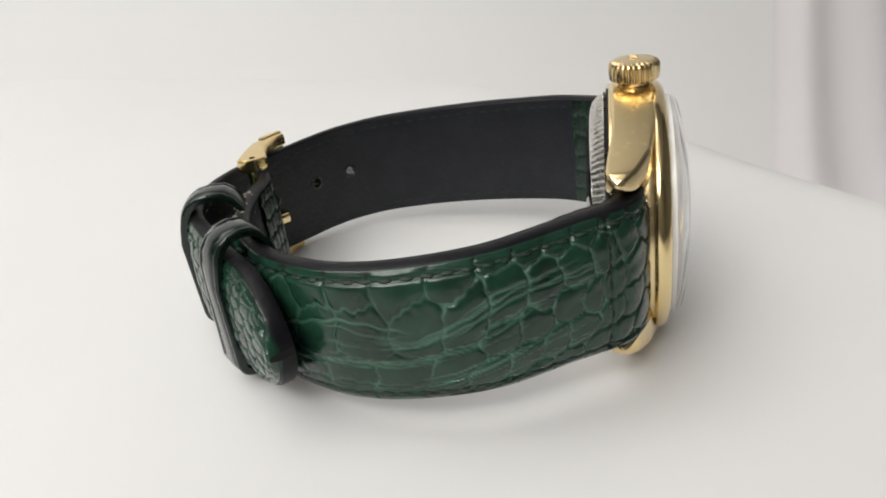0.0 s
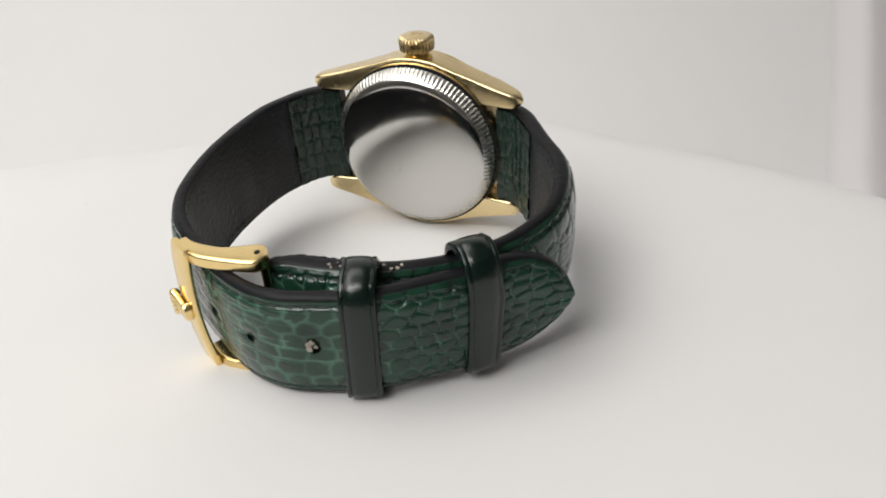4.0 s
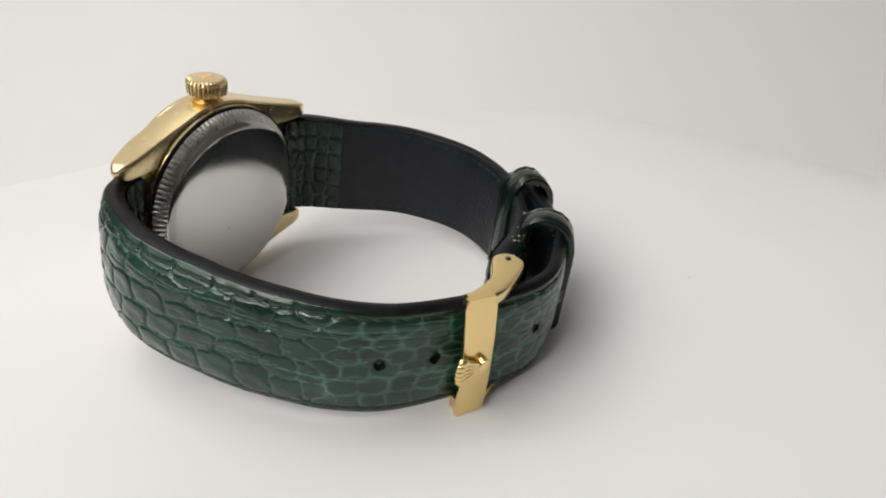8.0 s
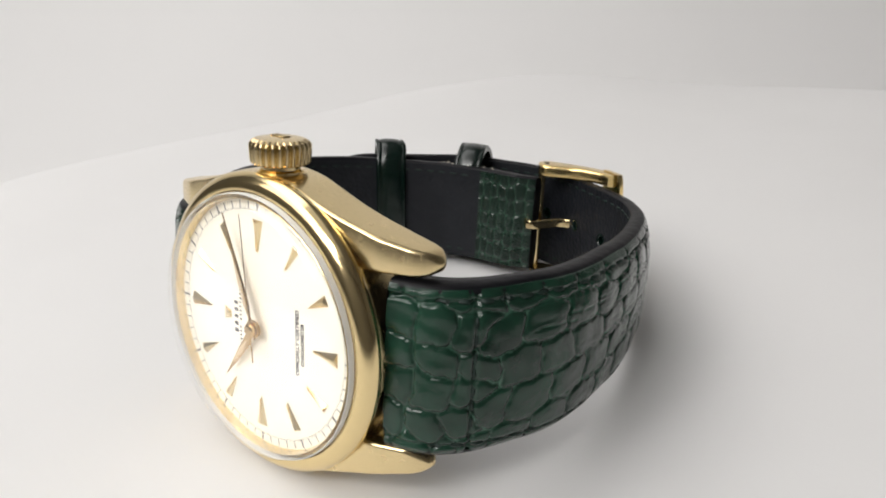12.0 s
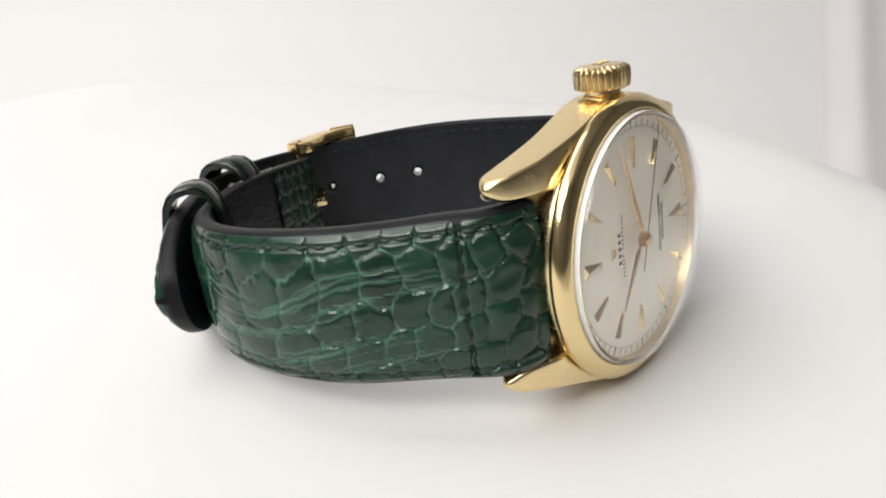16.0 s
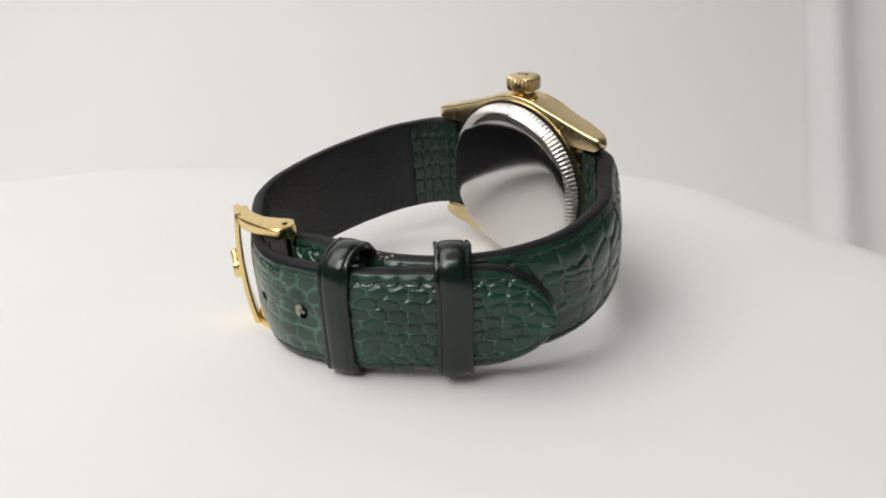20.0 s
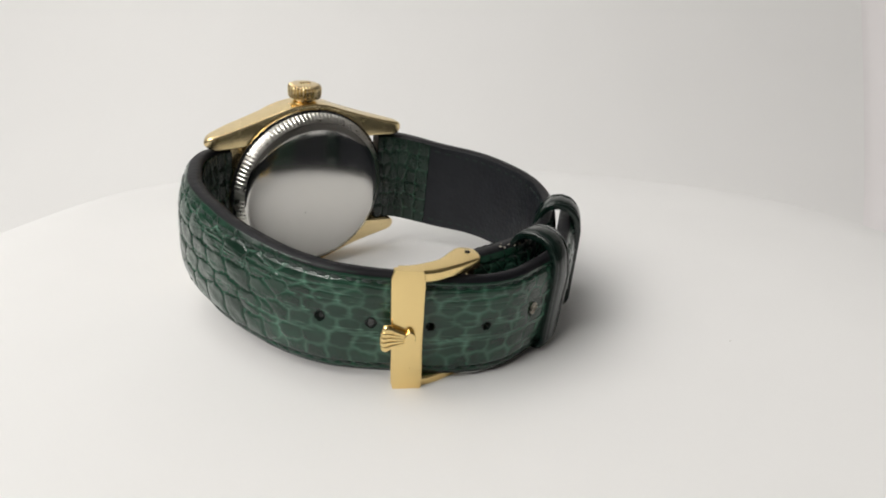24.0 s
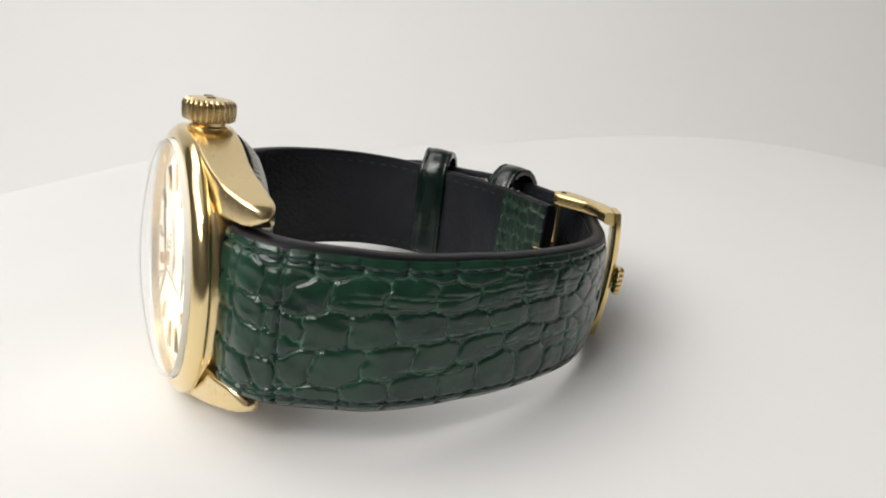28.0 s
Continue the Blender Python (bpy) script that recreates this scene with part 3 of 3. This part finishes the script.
            on = np.clip(1 - np.abs((ss - a0 - ln / 2) / (ln / 2)) ** 2, 0, 1)
            wr = np.maximum(wr, on * rng.uniform(0.35, 1.0) * np.exp(-((flow - c) / rng.uniform(0.06, 0.14)) ** 2))
    crease = np.maximum(thin * (0.50 + 0.5 * fade), wr * 0.85) + 0.16 * soft_rim
    if tail:
        crease = crease * np.interp(ss, (0, 8, 11, 96, 104), (0.5, 0.5, 1.0, 1.0, 0.75))
    else:
        crease = crease * np.interp(ss, (0, 8, 11), (0.5, 0.5, 1.0))
    dimple = np.zeros_like(ss)
    for hx, hy in holes:   # the leather sinks softly round each hole
        hs = run[int(np.argmin(np.hypot(line[:, 0] - hx, line[:, 1] - hy)))]
        dimple = np.maximum(dimple, np.exp(-((ss - hs) / 1.3) ** 2 - ((zz - 0.6) / 1.05) ** 2))
    crease = crease * (1 - 0.85 * dimple)
    stitch = np.abs(np.abs(zz) - (w[:, None] - 1.3))
    seam = np.exp(-(stitch / 0.3) ** 2)
    pad = 1 - np.abs(vv[None, :]) ** 3.2
    cross = np.exp(-((ss - 9.3) / 0.3) ** 2)
    fall = 0.08 + 0.30 * smooth(0, 16, ss)
    lift = t[:, None] * (1 - fall + fall * pad) + (0.33 * dome - 0.13 * thin) * (np.interp(ss, (48, 58, 96, 104), (1.0, 0.55, 0.55, 0.95)) if tail else 1.0) * smooth(0.0, 1.3, w[:, None] - np.abs(zz)) - 0.20 * wr - 0.3 * seam - 0.32 * cross - 0.32 * dimple - t[:, None]
    round_off = np.clip((np.abs(vv) - 0.965) / 0.035, 0, 1)[None, :] ** 2 * 0.35
    lift = lift - round_off
    ox, oy = line[:, 0:1] + out[:, 0:1] * lift, line[:, 1:2] + out[:, 1:2] * lift
    verts = np.stack([ox, oy, zz + zc[:, None]], -1).reshape(-1, 3)
    n0 = len(run)
    idx = np.arange(n0 * nv).reshape(n0, nv)
    quads = np.stack([idx[:-1, :-1], idx[1:, :-1], idx[1:, 1:], idx[:-1, 1:]], -1).reshape(-1, 4)
    spots = []
    for hx, hy in holes:
        k = int(np.argmin(np.hypot(line[:, 0] - hx, line[:, 1] - hy)))
        spots.append((k, run[k], 0.6, 1.0 if hx < -5 else 0.88 if hx > 10 else 0.74))

    def clear(sc, zr):
        """Which faces lie outside every punched hole."""
        keep = np.ones(sc.shape, bool)
        for _, hs, hz, hr in spots:
            keep &= np.hypot(sc - hs, zr - hz) > hr
        return keep

    def centre(g):
        return (g[:-1, :-1] + g[1:, :-1] + g[1:, 1:] + g[:-1, 1:]) / 4

    quads = quads[clear(centre(ss), centre(zz)).ravel()]
    root = part(name, (verts.tolist(), quads.tolist()), GREEN, watch, label, 180)
    attr = root.data.attributes.new("crease", "FLOAT", "POINT")
    attr.data.foreach_set("value", (np.clip(crease, 0, 1) * smooth(0.2, 1.7, w[:, None] - np.abs(zz))).astype(np.float32).ravel())

    # the lining and the painted edges
    def surface(depths, vs):
        pts = []
        for d, q in zip(depths, vs):
            pts.append(np.stack([line[:, 0] - out[:, 0] * d, line[:, 1] - out[:, 1] * d, zc + w * q], -1))
        return np.stack(pts, 1)

    def grid(name_, block_, mat, lab, sub=slice(None)):
        g = block_[sub]
        k, j = g.shape[:2]
        i = np.arange(k * j).reshape(k, j)
        f = np.stack([i[:-1, :-1], i[1:, :-1], i[1:, 1:], i[:-1, 1:]], -1).reshape(-1, 4)
        if name_ == "lining":
            sg = (run[:, None] * np.ones((1, j)))[sub]
            zg = (w[:, None] * q[None, :])[sub]
            f = f[clear(centre(sg), centre(zg)).ravel()]
        return part(name_, (g.reshape(-1, 3).tolist(), f.tolist()), mat, root, lab, 180)

    q = np.linspace(-0.985, 0.985, 61)
    inner = surface([t] * 61, q)
    grid("lining", inner, LINING, "black leather lining", slice(int(flap / STEP), None))
    nf = int(flap / STEP) + 1
    fs, fz = np.meshgrid(run[:nf], q, indexing="ij")
    fz = fz * w[:nf, None]
    fseeds = [(2.6 * k + rng.uniform(-0.5, 0.5), -8 + 3.2 * m_ + rng.uniform(-0.5, 0.5), rng.uniform(0.9, 1.1)) for k in range(-1, 8) for m_ in range(6)]
    fgap = scale_field(fs, fz, fseeds, 1.0)
    rise = t[:nf, None] + 0.12 + 0.32 * np.clip(fgap / 1.0, 0, 1) ** 0.5
    face = np.stack([line[:nf, 0:1] - out[:nf, 0:1] * rise, line[:nf, 1:2] - out[:nf, 1:2] * rise, zc[:nf, None] + fz], -1)
    g = grid("turned_flap", face, GREEN_FLAP, "turned-under dark green leather")
    fa = g.data.attributes.new("crease", "FLOAT", "POINT")
    fa.data.foreach_set("value", (np.clip(1 - fgap / 0.25, 0, 1) * 0.9).astype(np.float32).ravel())
    if not tail:   # the end turned under round the buckle bar
        k0 = n0 - int(10.5 / STEP)
        es, ez = np.meshgrid(run[k0:], q, indexing="ij")
        ez = ez * w[k0:, None]
        eseeds = [(run[k0] + 1.7 * k + rng.uniform(-0.4, 0.4), -8 + 2.6 * m_ + rng.uniform(-0.5, 0.5), rng.uniform(0.9, 1.1)) for k in range(-1, 8) for m_ in range(7)]
        egap = np.minimum(scale_field(es, ez, eseeds, 0.7), 0.2 + 0.8 * np.abs(np.sin(es * 1.9 + 0.4 * np.sin(ez))))
        rise = t[k0:, None] + 0.12 + 0.3 * np.clip(egap / 0.8, 0, 1) ** 0.6
        face = np.stack([line[k0:, 0:1] - out[k0:, 0:1] * rise, line[k0:, 1:2] - out[k0:, 1:2] * rise, zc[k0:, None] + ez], -1)
        e_ = grid("buckle_end_flap", face, GREEN_FLAP, "crumpled green leather turned round the buckle bar")
        ea = e_.data.attributes.new("crease", "FLOAT", "POINT")
        ea.data.foreach_set("value", np.clip(1 - egap / 0.3, 0, 1).astype(np.float32).ravel())
    for sgn in (1, -1):
        lo = np.minimum((0.08 + 0.30 * smooth(0, 16, run)) * t + 0.25, t)
        over = (0.08 + 0.30 * smooth(0, 16, run)) * t
        depth = [0.80 * over - 0.02, 0.93 * over - 0.05, lo - 0.06, lo + 0.1, 0.5 * (lo + t), t - 0.12, t + 0.02]
        grid("painted_edge", surface(depth, [0.94 * sgn, 0.968 * sgn, 1.0 * sgn, 1.016 * sgn, 1.022 * sgn, 1.012 * sgn, 0.982 * sgn]), EDGE, "black painted edge")
    for i in (0, n0 - 1):
        a0, b0 = verts.reshape(n0, nv, 3)[i], inner[i][::4]
        k = 16
        av = a0[np.linspace(0, nv - 1, k).astype(int)]
        part("strap_end", (np.concatenate([av, b0]).tolist(), [(j, j + 1, k + j + 1, k + j) for j in range(k - 1)]), EDGE, root)
    # stitching along both borders
    st = []
    pitch = 2.3
    for sgn in (1, -1):
        s = flap * 0.35
        while s < length - (7.5 if tail else 3):
            i0, i1 = int(s / STEP), min(n0 - 1, int((s + 1.5) / STEP))
            secs = []
            for m_, i in enumerate(np.linspace(i0, i1, 5).astype(int)):
                zz_ = zc[i] + sgn * (w[i] - 1.3)
                j = int(np.argmin(np.abs(zz[i] - sgn * (w[i] - 1.3))))
                sink = (0.16, 0.0, -0.04, 0.0, 0.16)[m_]
                c = np.array([ox[i, j], oy[i, j], zz_])
                nrm = np.array([out[i, 0], out[i, 1], 0])
                c = c - nrm * sink
                secs.append([tuple(c + nrm * 0.29 * math.cos(a) + np.array([0, 0, 0.27 * math.sin(a)])) for a in np.linspace(0, 2 * math.pi, 6)[:-1]])
            st.append(loft(secs))
            s += pitch
    i = int(9.3 / STEP)
    for z0 in np.arange(-w[i] + 1.5, w[i] - 2.6, pitch * 0.8):   # the seam across
        secs = []
        for m_, z1 in enumerate(np.linspace(z0, z0 + 1.3, 5)):
            j = int(np.argmin(np.abs(zz[i] - z1)))
            nrm = np.array([out[i, 0], out[i, 1], 0])
            side = np.array([tang[i, 0], tang[i, 1], 0])
            c = np.array([ox[i, j], oy[i, j], z1 + zc[i]]) - nrm * (0.16, 0.0, -0.05, 0.0, 0.16)[m_]
            secs.append([tuple(c + nrm * 0.19 * math.cos(a) + side * 0.19 * math.sin(a)) for a in np.linspace(0, 2 * math.pi, 6)[:-1]])
        st.append(loft(secs))
    tagged(part("stitching", merge(*st), THREAD, root, "dark green stitching"), kind="stuff")
    st = []
    for sgn in (1, -1):
        s = flap + 1.0
        while s < length - 12:
            i0, i1 = int(s / STEP), int((s + 1.3) / STEP)
            secs = []
            for m_, i in enumerate(np.linspace(i0, i1, 4).astype(int)):
                nrm = np.array([out[i, 0], out[i, 1], 0])
                c = np.array([line[i, 0], line[i, 1], zc[i] + sgn * (w[i] - 1.3)]) - nrm * (t[i] + (-0.08, 0.05, 0.05, -0.08)[m_])
                secs.append([tuple(c + nrm * 0.13 * math.cos(a) + np.array([0, 0, 0.15 * math.sin(a)])) for a in np.linspace(0, 2 * math.pi, 6)[:-1]])
            st.append(loft(secs))
            s += pitch
    tagged(part("lining_stitching", merge(*st), THREAD, root, "dark stitching through the lining"), kind="stuff")
    return root, line, out, run, zc, w, t


def fray(rng, c, r, flat):
    """A torn crumb of leather."""
    n = 7
    ring = [(c[0] + r * rng.uniform(0.5, 1.1) * math.cos(6.283 * k / n), c[1] + r * rng.uniform(0.5, 1.1) * math.sin(6.283 * k / n), c[2] + rng.uniform(-0.3, 0.3) * r) for k in range(n)]
    low = [(c[0] + (x - c[0]) * 0.6, c[1] + (y - c[1]) * 0.6, z - flat) for x, y, z in ring]
    return loft([low, ring])


HOLES = ((20.0, 53.4), (14.2, 58.3), (6.6, 62.8), (-1.2, 66.0), (-10.5, 65.4))


def domed(w, low, high, rise, n=10):
    """Closed outline of a strap loop, arched over its top and rounded below."""
    pts = []
    for k in range(n + 1):
        q = math.pi * k / n
        pts.append((w / 2 * math.copysign(abs(math.cos(q)) ** 0.8, math.cos(q)), high - rise + rise * math.sin(q) ** 0.9))
    for k in range(n + 1):
        q = math.pi * k / n
        pts.append((-w / 2 * math.copysign(abs(math.cos(q)) ** 0.5, math.cos(q)), low + 2 - 2 * math.sin(q) ** 0.7))
    return pts


def strap_parts(watch):
    six = ((16.6, 2.5, 0.1), (19.4, 3.1, 0.1), (22.5, 4.7, 0.1), (25.5, 8.1, 0.1), (27.9, 13.3, 0.1), (29.0, 18, 0), (29.2, 24, 0), (28.8, 29, 0.1), (28.3, 33.6, 0.1), (26.8, 40, 0.2), (24.0, 47.6, 0.3), (20.1, 53.4, 0.3),
           (16.0, 57.0, 0.3), (9.8, 60.9, 0.3), (4.2, 64.1, 0.3), (-1.0, 66.0, 0.3), (-5.9, 66.4, 0.4), (-10.6, 65.4, 0.5), (-18.8, 62.5, 0.7), (-27.0, 55.9, 0.5), (-33.9, 48.6, 0.5), (-39.4, 43.1, 0.4))
    twelve = ((-16.6, 2.4, 0.15), (-19.4, 2.9, 0.15), (-22.5, 4.6, 0.15), (-25.5, 8.1, 0.2), (-29.0, 13.0, 0.1), (-32.4, 18, 0.2), (-34.5, 23, 0.3), (-35.7, 29, 0.3), (-35.8, 34, 0.3), (-34.7, 39.3, 0.3), (-31.2, 46.1, 0.2), (-24.8, 52.4, 0.1), (-17.8, 56.7, 0.2), (-9.6, 59.2, 0.3), (-1.0, 59.8, 0.3))
    a = strap_piece("tail_strap", watch, six, ((0, 9.25), (0.15, 9.15), (0.55, 8.2), (0.9, 7.9), (1, 7.6)), ((0, 3.4), (0.12, 3.9), (0.4, 3.0), (0.6, 2.4), (0.74, 2.5), (0.84, 3.3), (1, 3.0)), 5,
                    "green crocodile strap half with punched holes, its tail through two keepers", True, ((0, 4.3, 4.0), (9, 4.3, 4.0), (11, 5.2, 3.9), (28, 6.4, 4.2), (40, 5.6, 3.9), (54, 3.9, 3.3), (96, 3.5, 3.0), (102, 2.9, 2.4), (130, 2.7, 2.3)), 14.5, (5.4, 3.6, -0.6, -4.6, -5.6), HOLES, (9.3, 52, 100), -1.0,
                    ((0, 0.3), (46, 0.4), (58, 2.9), (100, 2.9), (106, 1.2)), ((0, 1.0), (46, 0.95), (58, 0.13), (98, 0.15), (106, 0.9)), 3.2)
    b = strap_piece("buckle_strap", watch, twelve, ((0, 9.25), (0.12, 9.1), (0.3, 8.8), (0.7, 8.1), (1, 7.8)), ((0, 3.4), (0.14, 3.9), (0.5, 3.0), (0.7, 2.8), (0.8, 3.2), (0.92, 3.9), (0.965, 3.7), (1, 2.2)), 11,
                    "green crocodile strap half with slanting folds, holding the buckle", False, ((0, 4.3, 4.1), (9, 4.2, 3.9), (11, 3.8, 3.5), (20, 4.2, 3.6), (30, 6.0, 3.9), (45, 6.5, 3.9), (56, 3.0, 2.6)), 14.5, (5.6, 3.6, -0.2, -3.4, -6.6), (), (9.3, 50), 1.0,
                    ((0, 1.0), (10, 1.5), (28, 1.3), (36, 0.9), (100, 0.8)), ((0, 1.05), (24, 1.0), (33, 0.42), (50, 0.4), (60, 0.8)))
    # punched holes of the tail half
    root, line, out, run, zc, w, t = a
    for x, y in HOLES:
        i = int(np.argmin(np.hypot(line[:, 0] - x, line[:, 1] - y)))
        o = Vector((out[i, 0], out[i, 1], 0))
        m = Matrix.Translation((line[i, 0], line[i, 1], zc[i] + 0.6)) @ o.to_track_quat("Y", "Z").to_matrix().to_4x4()
        worn = 1.3 if x < -5 else 1.16 if x > 10 else 0.98
        ring = revolve([(0.6 * worn, -0.05), (0.66 * worn, -0.2), (0.8 * worn, -0.22), (1.0 * worn, -0.3), (1.0 * worn, -t[i] - 0.1), (0.72 * worn, -t[i] - 0.12), (0.62 * worn, -t[i])], 28, closed=True)
        part("hole_rim", moved(ring, m), GREEN_DARK, root)
    # the worn hole and the scuffed upper edge beside the keepers
    rng = random.Random(3)
    i = int(np.argmin(np.hypot(line[:, 0] + 10.5, line[:, 1] - 65.4)))
    o = Vector((out[i, 0], out[i, 1], 0))
    m = Matrix.Translation((line[i, 0], line[i, 1], zc[i] + 0.9)) @ o.to_track_quat("Z", "Y").to_matrix().to_4x4()
    part("torn_leather", merge(*[moved(fray(rng, (rng.uniform(-0.9, 0.5), rng.uniform(-0.4, 0.9), 0.28), rng.uniform(0.35, 0.6), 0.3), m) for _ in range(5)]), FRAY, root, "tan torn leather in a worn hole")
    bl, bw, bz, bt = b[1], b[5], b[4], b[6]
    bits = []
    for x in np.linspace(-19.5, -9.5, 15):
        i = int(np.argmin(np.abs(bl[:, 0] - x) + 1000 * (bl[:, 1] < 50)))
        d = rng.uniform(0.3, 0.8) * bt[i]
        bits.append(fray(rng, (bl[i, 0] - b[2][i, 0] * d + rng.uniform(-0.3, 0.3), bl[i, 1] - b[2][i, 1] * d, bz[i] + bw[i] * 1.018 + 0.05), rng.uniform(0.18, 0.42), 0.25))
    tagged(part("scuffed_edge", merge(*bits), FRAY, b[0], "pale scuffs on the black edge"), kind="stuff")
    # keepers round both layers
    for x, y, wide in ((-16.6, 63.7, 4.7), (-30.3, 53.8, 5.1)):
        i = int(np.argmin(np.hypot(line[:, 0] - x, line[:, 1] - y)))
        o = Vector((out[i, 0], out[i, 1], 0))
        m = Matrix.Translation((line[i, 0], line[i, 1], 0.8)) @ o.to_track_quat("Y", "Z").to_matrix().to_4x4()
        inner = b[1][:, :2] - b[2] * b[6][:, None]
        near = int(np.argmin(np.abs((inner - line[i, :2]) @ np.array([-out[i, 1], out[i, 0]]))))
        depth = float((line[i, :2] - inner[near]) @ out[i]) + (0.35 if x < -20 else -1.1)
        loop_out, loop_in = domed(depth + 1.1, -8.9, 10.7, 6.6), domed(depth - 0.3, -8.2, 9.6, 5.4)
        secs = []
        for u, k in ((-0.5, 0.6), (-0.485, 0.2), (-0.45, 0.0), (-0.39, 0.0), (-0.36, 0.25), (-0.345, 0.25), (-0.31, 0.0), (-0.12, -0.15), (0.12, -0.15), (0.31, 0.0), (0.345, 0.25), (0.36, 0.25), (0.39, 0.0), (0.45, 0.0), (0.485, 0.2), (0.5, 0.6)):
            secs.append([((u + 0.03 * math.sin(q * 0.4 + p)) * wide - 0.03 * q, (p - 0.6 * k * p / (depth / 2 + 1.2)) + (0.55 * (1 - (q / 10.5) ** 2) if p > 0 else 0) - depth / 2 - 0.15 + 0.12 * math.sin(q * 0.9 + 2 * u), q - 0.6 * k * q / 10) for p, q in loop_out])
        secs += [[(u - 0.03 * q, p - depth / 2 - 0.15, q) for p, q in loop_in] for u in (wide / 2 - 0.05, -wide / 2 + 0.05)]
        secs.append(secs[0])
        part("keeper", moved(loft(secs, caps=False), m), GREEN_DARK, watch, "glossy dark green leather keeper loop")


def buckle_parts(watch):
    """Gold pin buckle: two arms from the spring bar to a broad outer bar with an emblem."""
    arm_line, _ = spline(((1.0, 59.4), (3.6, 60.4), (7.0, 61.4), (10.0, 61.55), (12.4, 61.0), (14.2, 60.1)), 0.5)
    tang = np.gradient(arm_line, axis=0)
    tang /= np.linalg.norm(tang, axis=1)[:, None]
    shapes = []
    for zc in (9.35, -8.75):
        secs = []
        for i, (p, q) in enumerate(zip(arm_line, tang)):
            f = i / (len(arm_line) - 1)
            h = 4.6 - 1.5 * smooth(0.08, 0.55, f) - 1.2 * smooth(0.62, 1.0, f)
            n = np.array([-q[1], q[0]])
            k = math.sqrt(max(0.1, 1 - max(0, 1 - i / 3) ** 2))
            short = 1.0 - (0.09 if zc < 0 else 0) * f   # the lower arm is a little shorter
            secs.append([(p[0] * short + n[0] * u * k, p[1] + n[1] * u * k, zc + v) for u, v in rounded(h, 1.9, 0.5, 4)])
        shapes.append(loft(secs))
    bar = []
    for z in np.linspace(-9.95, 10.45, 15):
        f = min(1.0, abs((z - 0.25) / 10.2))
        wd = 4.9 - 0.2 * (1 - f) - 0.7 * smooth(0.88, 1.0, f)
        c, s = math.cos(radians(-29)), math.sin(radians(-29))
        bow = 0.9 * (1 - f * f)
        lean = 0.06 * (z - 8)
        bar.append([(13.2 + bow * 0.6 + (u + lean) * c - v * s, 61.6 + bow * 0.8 + (u + lean) * s + v * c, z) for u, v in rounded(wd + 0.25 * lean, 0.95, 0.3, 3)])
    shapes.append(loft(bar))
    buckle = part("buckle", merge(*shapes), BUCKLE_GOLD, watch, "polished gold pin buckle frame", 35)
    emb = []
    face = Matrix.Translation((14.62, 62.85, 0.3)) @ Vector((0.485, 0.875, 0)).to_track_quat("Y", "Z").to_matrix().to_4x4()
    for q in (-2, -1, 0, 1, 2):   # five prongs with round tips
        prong = []
        for u, r in ((1.7, 0.40), (3.0, 0.48), (4.4, 0.54), (5.0, 0.66), (5.4, 0.84), (5.8, 0.88), (6.25, 0.62), (6.45, 0.14)):
            prong.append([(u, r * math.cos(k * math.pi / 5), r * math.sin(k * math.pi / 5)) for k in range(10)])
        emb.append(moved(loft(prong), face @ Matrix.Translation((-2.6, 0.1, 0)) @ Matrix.Scale(0.86, 4) @ Matrix.Rotation(radians(9.0 * q), 4, "Y")))
    seat = [[(-1.35 + (0.62 + 0.25 * k) * math.cos(m * math.pi / 8), -0.4 + 1.05 * h, 1.45 * k * math.sin(m * math.pi / 8)) for m in range(16)] for h, k in ((0, 1.0), (0.6, 1.0), (0.9, 0.85), (1.0, 0.6))]
    emb.append(moved(loft(seat), face))
    buckle.location = (-0.0027, 0.00015, 0.0002)
    part("buckle_emblem", merge(*emb), BUCKLE_GOLD, buckle, "raised gold emblem")
    part("spring_bar", moved(revolve([(0, -8.6), (0.6, -8.6), (0.6, 8.6), (0, 8.6)], 20), Matrix.Translation((1.4, 60.0, 0.3)) @ Matrix.Rotation(radians(90), 4, "X")), GOLD, buckle)
    # flat black discs paint the shade of the holes in the arms
    for z in (10.33, -9.73):
        part("bar_hole_shade", moved(revolve([(0, -0.04), (0.42, -0.04), (0.42, 0.04), (0, 0.04)], 20), Matrix.Translation((2.2, 59.8, z)) @ Matrix.Rotation(radians(90), 4, "X")), HOLE, buckle)
    pin, _ = spline(((0.8, 56.9, 0.4), (1.9, 56.1, 0.4), (3.2, 57.0, 0.4), (5.0, 61.0, 0.4), (9.0, 62.2, 0.4)), 0.6)
    part("tongue", loft([[(p[0], p[1] + u, p[2] + v) for u, v in rounded(0.9, 1.5, 0.3, 2)] for p in pin]), GOLD, buckle, "gold pin tongue")


def wrist_watch():
    watch = new("wristwatch")
    tagged(watch, "gold wristwatch on a buckled green crocodile strap, lying on its side", "watch")
    case_parts(watch)
    second = dial_parts(watch)
    strap_parts(watch)
    buckle_parts(watch)
    bars = [moved(revolve([(0, -9.4), (0.75, -9.4), (0.75, 9.4), (0, 9.4)], 20), Matrix.Translation((x, 5.1, 0)) @ Matrix.Rotation(radians(90), 4, "X")) for x in (-18.7, 18.7)]
    for b in bars:
        part("lug_bar", b, STEEL, watch)
    return watch, second


setting()
table = stand()
watch, second_hand = wrist_watch()


def motions():
    times = [float(k) for k in range(29)]
    walk(table, [(t, turn(t)) for t in times])
    walk(watch, [(t, turn(t) @ SEAT) for t in times])
    walk(second_hand, [(t, pose(0, 0, 0, 0, 93.5 + 6 * (t - 13.5), 0)) for t in times])


motions()
